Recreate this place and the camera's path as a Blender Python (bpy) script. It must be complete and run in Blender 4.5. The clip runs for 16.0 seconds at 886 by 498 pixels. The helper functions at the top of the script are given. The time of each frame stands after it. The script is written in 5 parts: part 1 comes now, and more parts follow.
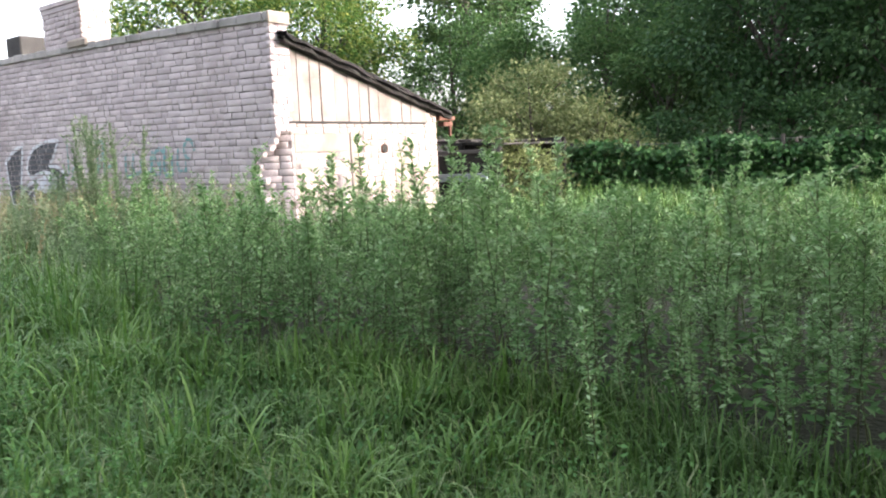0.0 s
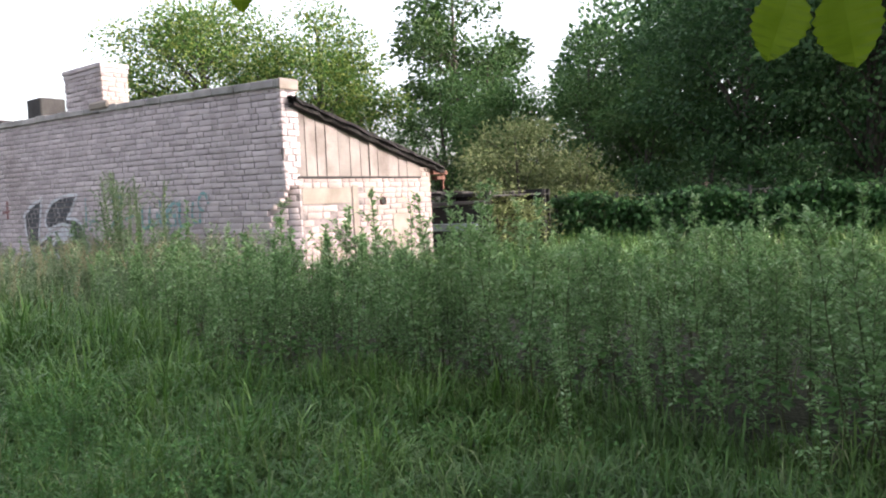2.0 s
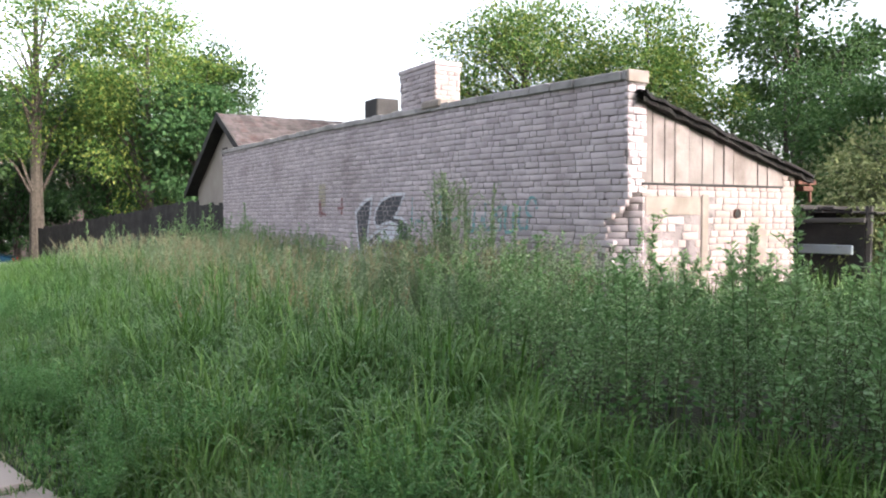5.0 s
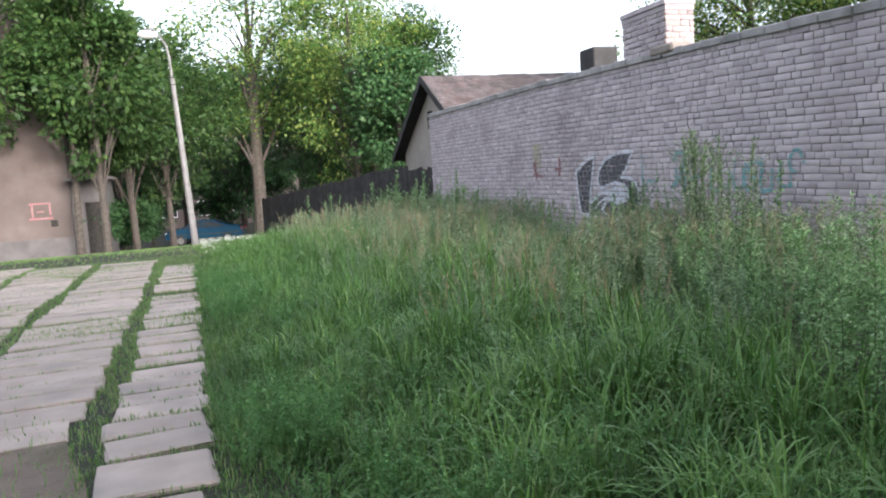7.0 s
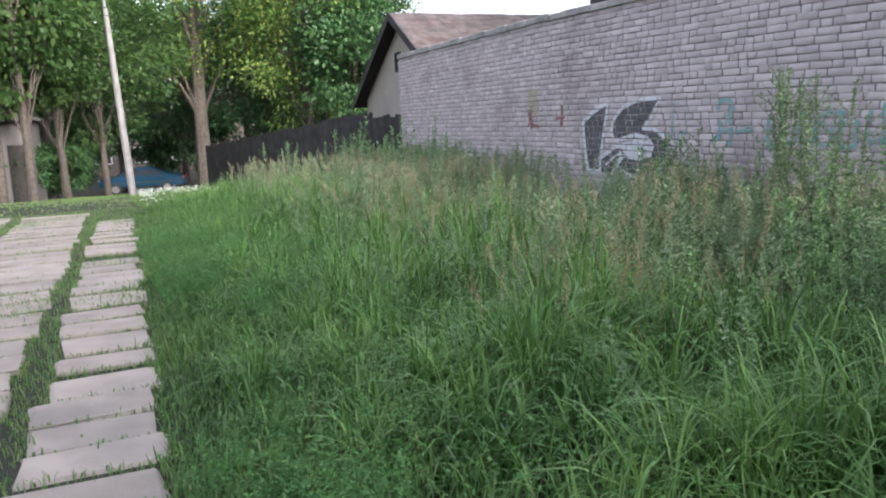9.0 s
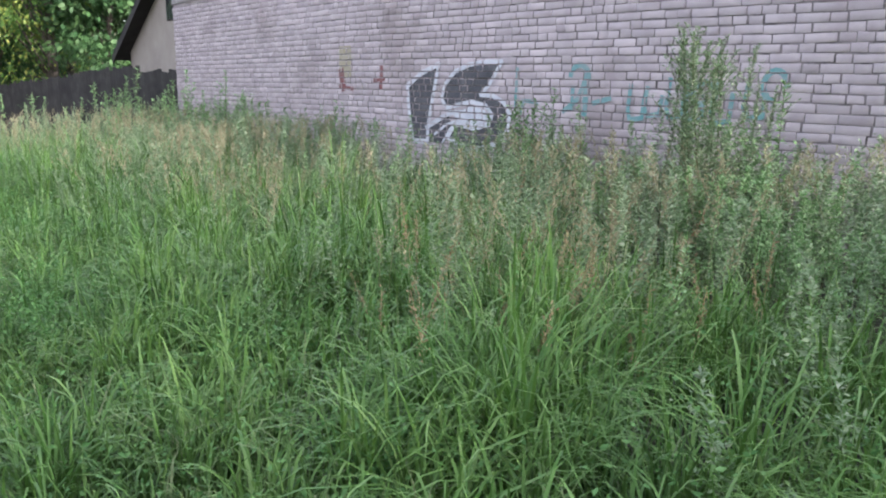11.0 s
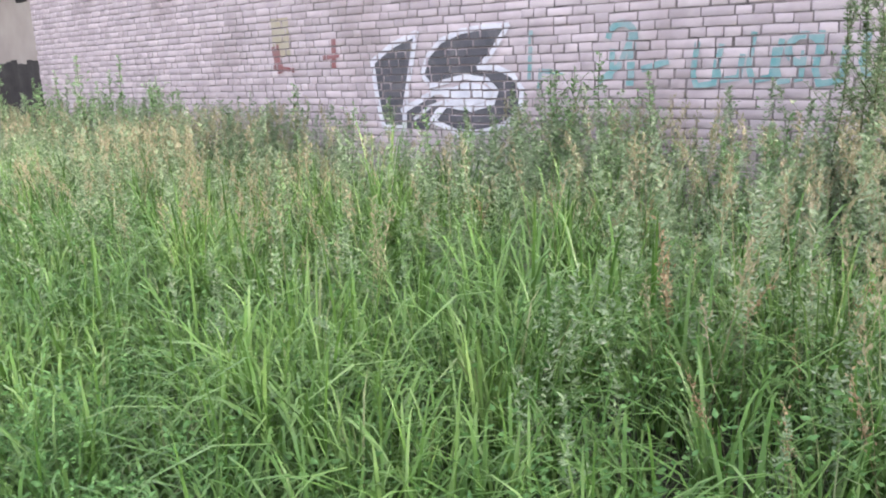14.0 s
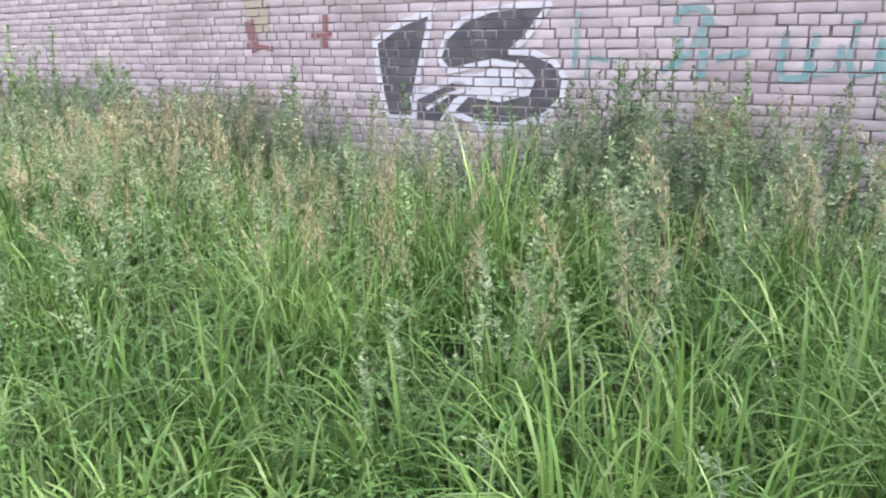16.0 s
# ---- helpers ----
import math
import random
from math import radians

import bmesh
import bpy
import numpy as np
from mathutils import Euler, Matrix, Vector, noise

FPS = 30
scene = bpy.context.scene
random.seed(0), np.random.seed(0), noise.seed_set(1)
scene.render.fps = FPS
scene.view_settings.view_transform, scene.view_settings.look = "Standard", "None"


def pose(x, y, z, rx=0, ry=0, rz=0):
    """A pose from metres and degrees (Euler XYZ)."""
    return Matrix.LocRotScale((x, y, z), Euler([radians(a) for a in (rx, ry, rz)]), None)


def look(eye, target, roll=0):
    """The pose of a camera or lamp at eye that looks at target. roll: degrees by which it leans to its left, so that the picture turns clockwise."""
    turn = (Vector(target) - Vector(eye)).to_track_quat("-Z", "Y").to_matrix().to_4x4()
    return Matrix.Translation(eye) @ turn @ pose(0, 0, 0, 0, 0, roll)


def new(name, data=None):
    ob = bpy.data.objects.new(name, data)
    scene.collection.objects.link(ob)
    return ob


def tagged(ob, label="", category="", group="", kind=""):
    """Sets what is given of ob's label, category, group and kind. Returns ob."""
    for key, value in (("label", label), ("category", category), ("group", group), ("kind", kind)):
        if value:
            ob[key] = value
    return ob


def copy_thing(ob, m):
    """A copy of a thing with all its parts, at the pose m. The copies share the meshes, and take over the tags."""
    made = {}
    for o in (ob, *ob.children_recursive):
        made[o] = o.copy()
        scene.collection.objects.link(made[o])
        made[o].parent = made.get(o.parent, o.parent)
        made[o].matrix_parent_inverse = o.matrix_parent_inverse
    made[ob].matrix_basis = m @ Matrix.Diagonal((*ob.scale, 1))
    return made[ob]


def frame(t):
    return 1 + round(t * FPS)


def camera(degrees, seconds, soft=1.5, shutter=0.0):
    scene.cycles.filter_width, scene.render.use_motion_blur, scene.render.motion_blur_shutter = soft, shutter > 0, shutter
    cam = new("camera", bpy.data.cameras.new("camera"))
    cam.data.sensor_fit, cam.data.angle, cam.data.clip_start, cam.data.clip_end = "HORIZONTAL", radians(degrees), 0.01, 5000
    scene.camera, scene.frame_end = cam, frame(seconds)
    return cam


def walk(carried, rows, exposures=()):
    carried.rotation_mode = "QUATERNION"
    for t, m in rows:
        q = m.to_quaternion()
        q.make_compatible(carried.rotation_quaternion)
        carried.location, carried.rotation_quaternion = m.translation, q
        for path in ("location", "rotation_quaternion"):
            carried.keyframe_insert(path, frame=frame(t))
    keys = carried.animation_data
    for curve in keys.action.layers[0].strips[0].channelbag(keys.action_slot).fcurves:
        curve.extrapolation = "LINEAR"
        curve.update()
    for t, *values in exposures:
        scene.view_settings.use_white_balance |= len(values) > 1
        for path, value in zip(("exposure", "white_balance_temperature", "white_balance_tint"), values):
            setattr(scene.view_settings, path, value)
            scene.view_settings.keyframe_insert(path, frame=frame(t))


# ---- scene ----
cam = camera(58.7, 16.0, 2.0)
PATH = [
    (0, look((6.814, -5.803, 1.112), (5.588, -4.240, 0.877), -2.5)),
    (0.5, look((6.813, -5.803, 1.112), (5.576, -4.252, 0.857), -2.5)),
    (1, look((6.815, -5.802, 1.112), (5.615, -4.212, 0.935), -2.5)),
    (1.5, look((7.400, -6.585, 1.112), (6.010, -4.722, 0.956), -2.5)),
    (2, look((7.259, -6.504, 1.127), (5.855, -4.649, 0.999), -2.8)),
    (2.5, look((7.186, -6.430, 1.142), (5.766, -4.587, 0.999), -3.0)),
    (3, look((7.214, -6.529, 1.184), (5.795, -4.680, 1.125), -1.6)),
    (3.5, look((6.919, -6.180, 1.213), (5.228, -4.589, 1.008), -1.2)),
    (4, look((6.703, -6.059, 1.171), (4.971, -4.508, 0.999), -1.4)),
    (4.5, look((6.316, -5.953, 1.165), (4.376, -4.670, 1.029), -2.0)),
    (4.7, look((6.197, -5.988, 1.170), (4.237, -4.729, 1.081), -0.9)),
    (6.8, look((5.372, -6.166, 1.451), (3.180, -5.408, 1.214), -3.1)),
    (7, look((5.206, -6.123, 1.452), (2.993, -5.428, 1.228), -3.8)),
    (7.5, look((4.684, -6.122, 1.468), (2.479, -5.418, 1.192), -3.1)),
    (8, look((4.182, -6.200, 1.481), (1.995, -5.456, 1.176), -4.2)),
    (8.2, look((4.017, -6.204, 1.478), (1.842, -5.429, 1.156), -4.1)),
    (10.3, look((2.328, -6.103, 1.278), (0.218, -5.209, 0.857), -0.4)),
    (10.5, look((2.213, -6.119, 1.295), (0.122, -5.189, 0.858), -0.1)),
    (11, look((1.764, -6.119, 1.278), (-0.019, -4.692, 0.813), 0.5)),
    (11.2, look((1.625, -6.183, 1.217), (-0.012, -4.586, 0.764), 1.0)),
    (11.5, look((1.432, -6.152, 1.255), (-0.124, -4.496, 0.735), 1.5)),
    (12, look((1.105, -6.120, 1.285), (-0.470, -4.489, 0.743), 0.3)),
    (12.5, look((0.740, -6.124, 1.263), (-0.843, -4.501, 0.723), -1.8)),
    (13, look((0.348, -6.147, 1.246), (-1.139, -4.449, 0.667), -2.1)),
    (13.5, look((-0.076, -6.097, 1.249), (-1.604, -4.418, 0.724), -3.2)),
    (14, look((-0.468, -6.075, 1.227), (-1.958, -4.361, 0.703), -2.3)),
    (14.5, look((-0.911, -6.063, 1.212), (-2.355, -4.318, 0.663), -2.7)),
    (15, look((-1.347, -5.962, 1.193), (-2.938, -4.349, 0.643), -4.3)),
    (15.5, look((-1.663, -5.968, 1.208), (-3.221, -4.328, 0.646), -2.2)),
    (16, look((-1.976, -6.014, 1.264), (-3.212, -4.125, 0.683), -0.8)),
]
EXPOSURES = [(0.0, 3.05, 6450, 14), (1.0, 3.05, 6450, 15), (2.0, 2.48, 6450, 16), (2.5, 2.28, 6450, 16), (3.0, 2.43, 6350, 16), (3.5, 1.98, 6450, 16), (4.0, 2.22, 6350, 16), (4.7, 2.52, 6300, 15), (7.0, 2.4, 6000, 14), (8.2, 2.45, 6000, 14), (10.5, 2.75, 6000, 17), (12.0, 3.15, 6250, 20), (13.0, 3.13, 6350, 21), (14.0, 3.42, 6450, 23), (16.0, 3.42, 6450, 23)]
walk(cam, PATH, EXPOSURES)

# ---- light ----
SUN_DIR = Vector((1.0, 0.33, 0.30)).normalized()
sun_elev = math.asin(SUN_DIR.z)
world = bpy.data.worlds.new("world")
scene.world = world
world.use_nodes = True
wn = world.node_tree.nodes
sky = wn.new("ShaderNodeTexSky")
sky.sky_type, sky.sun_disc = "NISHITA", False
sky.sun_elevation, sky.sun_rotation = sun_elev, math.atan2(SUN_DIR.x, SUN_DIR.y)
sky.air_density, sky.dust_density, sky.ozone_density = 1.0, 5.0, 1.0
wn["Background"].inputs["Strength"].default_value = 0.15
haze = wn.new("ShaderNodeHueSaturation")
haze.inputs["Saturation"].default_value = 0.4
world.node_tree.links.new(sky.outputs[0], haze.inputs["Color"])
world.node_tree.links.new(haze.outputs[0], wn["Background"].inputs[0])
sun = new("sun", bpy.data.lights.new("sun", "SUN"))
sun.data.energy, sun.data.angle, sun.data.color = 0.35, radians(0.6), (1.0, 0.86, 0.77)
sun.matrix_world = look(SUN_DIR * 50, (0, 0, 0))

# ---- materials ----
def nodes_of(name):
    m = bpy.data.materials.new(name)
    m.use_nodes = True
    return m, m.node_tree.nodes, m.node_tree.links, m.node_tree.nodes["Principled BSDF"]


def ramp_node(n, stops):
    r = n.new("ShaderNodeValToRGB")
    while len(r.color_ramp.elements) < len(stops):
        r.color_ramp.elements.new(0.5)
    for e, (p, c) in zip(r.color_ramp.elements, stops):
        e.position, e.color = p, (*c, 1)
    return r


def surface(name, a, b, scale=8.0, rough=0.85, bump=0.3, fine=60.0, stain=None, stain_scale=1.2, metal=0.0, piece=0.0, bump_dist=0.01):
    """Two-scale noise colour between a and b, stains, per-piece change of tone and a fine bump."""
    m, n, l, p = nodes_of(name)
    tc = n.new("ShaderNodeTexCoord")
    geo = n.new("ShaderNodeNewGeometry")
    n1 = n.new("ShaderNodeTexNoise")
    n1.inputs["Scale"].default_value, n1.inputs["Detail"].default_value = scale, 6
    l.new(geo.outputs["Position"], n1.inputs["Vector"])
    r = ramp_node(n, [(0.3, a), (0.7, b)])
    l.new(n1.outputs["Fac"], r.inputs[0])
    col = r.outputs[0]
    if stain:
        n2 = n.new("ShaderNodeTexNoise")
        n2.inputs["Scale"].default_value, n2.inputs["Detail"].default_value = stain_scale, 8
        l.new(geo.outputs["Position"], n2.inputs["Vector"])
        r2 = ramp_node(n, [(0.52, (0, 0, 0)), (0.72, (0.85, 0.85, 0.85))])
        l.new(n2.outputs["Fac"], r2.inputs[0])
        mx = n.new("ShaderNodeMixRGB")
        mx.inputs[2].default_value = (*stain, 1)
        l.new(r2.outputs[0], mx.inputs[0])
        l.new(col, mx.inputs[1])
        col = mx.outputs[0]
    if piece:
        oi = n.new("ShaderNodeObjectInfo")
        add = n.new("ShaderNodeMath")
        add.operation = "ADD"
        l.new(oi.outputs["Random"], add.inputs[0])
        l.new(geo.outputs["Random Per Island"], add.inputs[1])
        fr = n.new("ShaderNodeMath")
        fr.operation = "FRACT"
        l.new(add.outputs[0], fr.inputs[0])
        mr = n.new("ShaderNodeMapRange")
        mr.inputs[3].default_value, mr.inputs[4].default_value = 1 - piece, 1 + piece * 0.6
        l.new(fr.outputs[0], mr.inputs[0])
        hs = n.new("ShaderNodeHueSaturation")
        l.new(mr.outputs[0], hs.inputs["Value"])
        l.new(col, hs.inputs["Color"])
        col = hs.outputs[0]
    l.new(col, p.inputs["Base Color"])
    n3 = n.new("ShaderNodeTexNoise")
    n3.inputs["Scale"].default_value, n3.inputs["Detail"].default_value = fine, 4
    l.new(geo.outputs["Position"], n3.inputs["Vector"])
    bp = n.new("ShaderNodeBump")
    bp.inputs["Strength"].default_value, bp.inputs["Distance"].default_value = bump, bump_dist
    l.new(n3.outputs["Fac"], bp.inputs["Height"])
    l.new(bp.outputs[0], p.inputs["Normal"])
    p.inputs["Roughness"].default_value, p.inputs["Metallic"].default_value = rough, metal
    return m


def leafy(name, stops, trans=0.35, rough=0.55, patch=None, patch_scale=0.35, gloss=0.22):
    """Foliage: each leaf or blade takes its own tone, light shines through it."""
    m, n, l, p = nodes_of(name)
    geo = n.new("ShaderNodeNewGeometry")
    r = ramp_node(n, stops)
    l.new(geo.outputs["Random Per Island"], r.inputs[0])
    col = r.outputs[0]
    if patch:
        nz = n.new("ShaderNodeTexNoise")
        nz.inputs["Scale"].default_value, nz.inputs["Detail"].default_value = patch_scale, 3
        l.new(geo.outputs["Position"], nz.inputs["Vector"])
        r2 = ramp_node(n, [(0.42, (0, 0, 0)), (0.62, (0.8, 0.8, 0.8))])
        l.new(nz.outputs["Fac"], r2.inputs[0])
        mx = n.new("ShaderNodeMixRGB")
        mx.blend_type = "MULTIPLY"
        mx.inputs[2].default_value = (*patch, 1)
        l.new(r2.outputs[0], mx.inputs[0])
        l.new(col, mx.inputs[1])
        col = mx.outputs[0]
    l.new(col, p.inputs["Base Color"])
    p.inputs["Roughness"].default_value, p.inputs["Specular IOR Level"].default_value = rough, gloss
    t = n.new("ShaderNodeBsdfTranslucent")
    l.new(col, t.inputs["Color"])
    ms = n.new("ShaderNodeMixShader")
    ms.inputs[0].default_value = trans
    l.new(p.outputs[0], ms.inputs[1])
    l.new(t.outputs[0], ms.inputs[2])
    l.new(ms.outputs[0], n["Material Output"].inputs["Surface"])
    return m


M_BRICK = surface("brick", (0.394, 0.341, 0.352), (0.499, 0.439, 0.446), 5, 0.9, 0.4, 90, (0.299, 0.252, 0.252), 0.8, piece=0.16)
# copy of the brick, toned darker and warmer for the sunlit east faces
M_BRICK_SUN = surface("brick_sun_side", (0.298, 0.246, 0.232), (0.375, 0.319, 0.302), 6, 0.9, 0.5, 90, (0.265, 0.216, 0.184), 1.5, piece=0.13)
M_MORTAR = surface("mortar", (0.150, 0.131, 0.131), (0.269, 0.235, 0.235), 3.0, 0.95, 0.7, 40, (0.026, 0.022, 0.021), 5.0, bump_dist=0.02)
M_PLASTER = surface("plaster", (0.199, 0.167, 0.141), (0.299, 0.264, 0.233), 3, 0.9, 0.5, 50, (0.163, 0.137, 0.115), 2.0)
M_COPING = surface("coping", (0.223, 0.211, 0.205), (0.341, 0.322, 0.310), 4, 0.9, 0.6, 40, (0.124, 0.124, 0.112), 1.6, piece=0.12)
M_BOARD = surface("weathered_board", (0.179, 0.154, 0.143), (0.260, 0.230, 0.215), 3, 0.8, 0.5, 25, (0.107, 0.085, 0.074), 2.5, piece=0.15)
M_FELT = surface("roofing_felt", (0.008, 0.0075, 0.0075), (0.022, 0.02, 0.019), 9, 1.0, 0.9, 30, bump_dist=0.03)
M_DARKWOOD = surface("dark_wood", (0.017, 0.016, 0.016), (0.044, 0.041, 0.039), 4, 0.85, 0.6, 30, (0.011, 0.011, 0.011), 1.5, piece=0.3)
M_RUSTWOOD = surface("rusty_wood", (0.070, 0.025, 0.015), (0.125, 0.055, 0.035), 10, 0.8, 0.6, 40)
# near-black for shaded depth in openings; also colours the grate and door
M_HOLE = surface("dark_hole", (0.01, 0.009, 0.008), (0.03, 0.025, 0.02), 10, 0.9, 0.2, 40)
M_SLAB = surface("concrete_slab", (0.252, 0.207, 0.177), (0.336, 0.282, 0.243), 4, 0.9, 0.5, 70, (0.180, 0.162, 0.144), 1.3, piece=0.14)
M_HOUSE = surface("house_render", (0.296, 0.260, 0.224), (0.357, 0.321, 0.281), 2, 0.9, 0.3, 30, (0.245, 0.214, 0.189), 0.8)
M_TILE = surface("roof_tile", (0.036, 0.030, 0.029), (0.094, 0.077, 0.075), 6, 0.85, 0.6, 30, (0.055, 0.028, 0.025), 2.2, piece=0.35)
M_FLAT = surface("flat_panel_wall", (0.096, 0.075, 0.066), (0.128, 0.104, 0.094), 1.5, 0.9, 0.3, 30, (0.082, 0.065, 0.058), 0.5)
M_GREYWALL = surface("grey_plinth", (0.079, 0.073, 0.072), (0.119, 0.111, 0.106), 2, 0.9, 0.3, 30)
M_GLASS = surface("window_glass", (0.02, 0.025, 0.03), (0.05, 0.055, 0.06), 1, 0.08, 0.0)
M_WHITE = surface("white_frame", (0.480, 0.480, 0.464), (0.600, 0.592, 0.576), 6, 0.5, 0.2, 60)
M_STEEL = surface("steel_pole", (0.115, 0.112, 0.106), (0.164, 0.158, 0.150), 5, 0.6, 0.3, 40, (0.082, 0.074, 0.065), 3)
M_BARK = surface("bark", (0.046, 0.038, 0.032), (0.112, 0.095, 0.076), 9, 0.95, 1.0, 22, bump_dist=0.04)
M_BARKD = surface("dark_bark", (0.035, 0.03, 0.025), (0.09, 0.075, 0.06), 9, 0.95, 1.0, 22, bump_dist=0.04)
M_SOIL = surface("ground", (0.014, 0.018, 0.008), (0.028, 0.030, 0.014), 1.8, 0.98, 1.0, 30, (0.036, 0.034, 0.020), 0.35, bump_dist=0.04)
M_DIRT = surface("dirt", (0.102, 0.078, 0.057), (0.168, 0.132, 0.102), 4, 0.95, 0.9, 50, (0.060, 0.060, 0.024), 2.5, bump_dist=0.03)
M_CARBLUE = surface("car_paint", (0.012, 0.057, 0.104), (0.018, 0.072, 0.130), 2, 0.25, 0.05, 60, metal=0.3)
M_BLACK = surface("black_rubber", (0.012, 0.012, 0.012), (0.03, 0.03, 0.03), 12, 0.8, 0.3, 60)
M_CHROME = surface("wheel_metal", (0.35, 0.35, 0.36), (0.5, 0.5, 0.5), 12, 0.35, 0.1, 60, metal=0.9)
M_REDLAMP = surface("red_lamp", (0.25, 0.015, 0.01), (0.3, 0.02, 0.015), 8, 0.2, 0.0)
M_CLEARLAMP = surface("clear_lamp", (0.6, 0.6, 0.58), (0.7, 0.7, 0.7), 8, 0.15, 0.0)
M_PALEBLUE = surface("pale_blue_sheet", (0.252, 0.300, 0.336), (0.330, 0.372, 0.402), 3, 0.6, 0.3, 40, (0.180, 0.198, 0.204), 2)
M_P_WHITE = surface("paint_white", (0.495, 0.510, 0.555), (0.615, 0.622, 0.652), 9, 0.8, 0.3, 90, (0.413, 0.420, 0.450), 6)
M_P_DARK = surface("paint_charcoal", (0.050, 0.052, 0.060), (0.095, 0.095, 0.105), 7, 0.8, 0.3, 90, (0.150, 0.145, 0.150), 5)
M_P_TEAL = surface("paint_teal", (0.099, 0.279, 0.279), (0.260, 0.360, 0.360), 9, 0.8, 0.3, 90, (0.310, 0.322, 0.329), 4)
M_P_RED = surface("paint_red", (0.230, 0.074, 0.074), (0.230, 0.137, 0.134), 9, 0.8, 0.3, 90, (0.208, 0.149, 0.145), 5)
M_P_CREAM = surface("paint_cream", (0.348, 0.312, 0.216), (0.372, 0.342, 0.270), 9, 0.8, 0.3, 90)
M_LAMPGLASS = surface("lamp_globe", (0.75, 0.74, 0.70), (0.85, 0.84, 0.80), 5, 0.3, 0.05)

L_GRASS = leafy("grass_blade", [(0.0, (0.047, 0.101, 0.022)), (0.5, (0.083, 0.162, 0.036)), (0.85, (0.134, 0.224, 0.061)), (1.0, (0.219, 0.244, 0.119))], 0.2, 0.45, (0.55, 0.68, 0.70), 0.9)
L_SEDGE = leafy("broad_grass_blade", [(0.0, (0.065, 0.148, 0.027)), (0.6, (0.109, 0.214, 0.046)), (1.0, (0.176, 0.283, 0.091))], 0.24, 0.35, (0.55, 0.66, 0.62), 1.5)
L_LOW = leafy("low_grass_blade", [(0.0, (0.074, 0.153, 0.035)), (0.6, (0.121, 0.224, 0.061)), (1.0, (0.243, 0.249, 0.131))], 0.3, 0.6)
L_MUG = leafy("mugwort_leaf", [(0.0, (0.125, 0.242, 0.088)), (0.45, (0.184, 0.316, 0.125)), (0.8, (0.260, 0.403, 0.189)), (1.0, (0.355, 0.475, 0.295))], 0.2, 0.55, (0.68, 0.76, 0.70), 1.3, 0.2)
L_FIELD = leafy("field_herb_leaf", [(0.0, (0.125, 0.190, 0.095)), (0.45, (0.185, 0.260, 0.140)), (0.8, (0.225, 0.300, 0.174)), (1.0, (0.280, 0.310, 0.224))], 0.22, 0.55, (0.70, 0.78, 0.72), 1.3, 0.25)
L_MAPLE = leafy("maple_leaf", [(0.0, (0.045, 0.105, 0.030)), (0.6, (0.075, 0.150, 0.045)), (1.0, (0.120, 0.195, 0.065))], 0.38, 0.5)
L_HERB = leafy("herb_leaf", [(0.0, (0.056, 0.144, 0.042)), (0.6, (0.086, 0.200, 0.059)), (1.0, (0.133, 0.264, 0.090))], 0.3, 0.55)
L_STEM = leafy("green_stem", [(0.0, (0.054, 0.078, 0.030)), (1.0, (0.102, 0.108, 0.054))], 0.1, 0.7)
L_RUST = leafy("sorrel_seed", [(0.0, (0.236, 0.155, 0.091)), (0.6, (0.331, 0.250, 0.149)), (1.0, (0.394, 0.336, 0.215))], 0.3, 0.7)
L_STRAW = leafy("grass_panicle", [(0.0, (0.186, 0.185, 0.099)), (0.6, (0.254, 0.244, 0.146)), (1.0, (0.309, 0.275, 0.185))], 0.3, 0.7)
L_TREE = leafy("tree_leaf", [(0.0, (0.021, 0.053, 0.013)), (0.6, (0.037, 0.079, 0.019)), (1.0, (0.063, 0.105, 0.026))], 0.35, 0.5)
# brighter, yellower leaf: sunlight on the crowns is put into the colour
L_TREE_SUN = leafy("sunlit_tree_leaf", [(0.0, (0.043, 0.104, 0.022)), (0.55, (0.089, 0.164, 0.035)), (1.0, (0.220, 0.254, 0.057))], 0.4, 0.5)
L_WOOD = leafy("wood_leaf", [(0.0, (0.023, 0.065, 0.022)), (0.6, (0.041, 0.095, 0.031)), (1.0, (0.070, 0.135, 0.046))], 0.3, 0.5)
L_BUSH = leafy("willow_leaf", [(0.0, (0.119, 0.154, 0.058)), (0.6, (0.175, 0.210, 0.085)), (1.0, (0.238, 0.266, 0.124))], 0.3, 0.6)
L_VINE = leafy("vine_leaf", [(0.0, (0.022, 0.075, 0.022)), (0.6, (0.041, 0.112, 0.034)), (1.0, (0.068, 0.150, 0.045))], 0.25, 0.45)
L_NEAR = leafy("overhanging_leaf", [(0.0, (0.102, 0.169, 0.010)), (1.0, (0.144, 0.208, 0.015))], 0.55, 0.5, (0.75, 0.8, 0.5), 14.0)
L_FLOWER = leafy("white_petal", [(0.0, (0.55, 0.58, 0.50)), (1.0, (0.72, 0.74, 0.68))], 0.3, 0.7)

# ---- mesh helpers ----
def part(name, bm, material, parent=None, label=""):
    me = bpy.data.meshes.new(name)
    bm.to_mesh(me)
    bm.free()
    me.materials.append(material)
    ob = new(name, me)
    if parent is not None:
        ob.parent = parent
    if label:
        ob["label"] = label
    return ob


def thing(name, x=0.0, y=0.0, z=0.0, label="", category="", group="", kind="", rz=0.0):
    ob = new(name)
    ob.matrix_basis = pose(x, y, z, 0, 0, rz)
    return tagged(ob, label, category, group, kind)


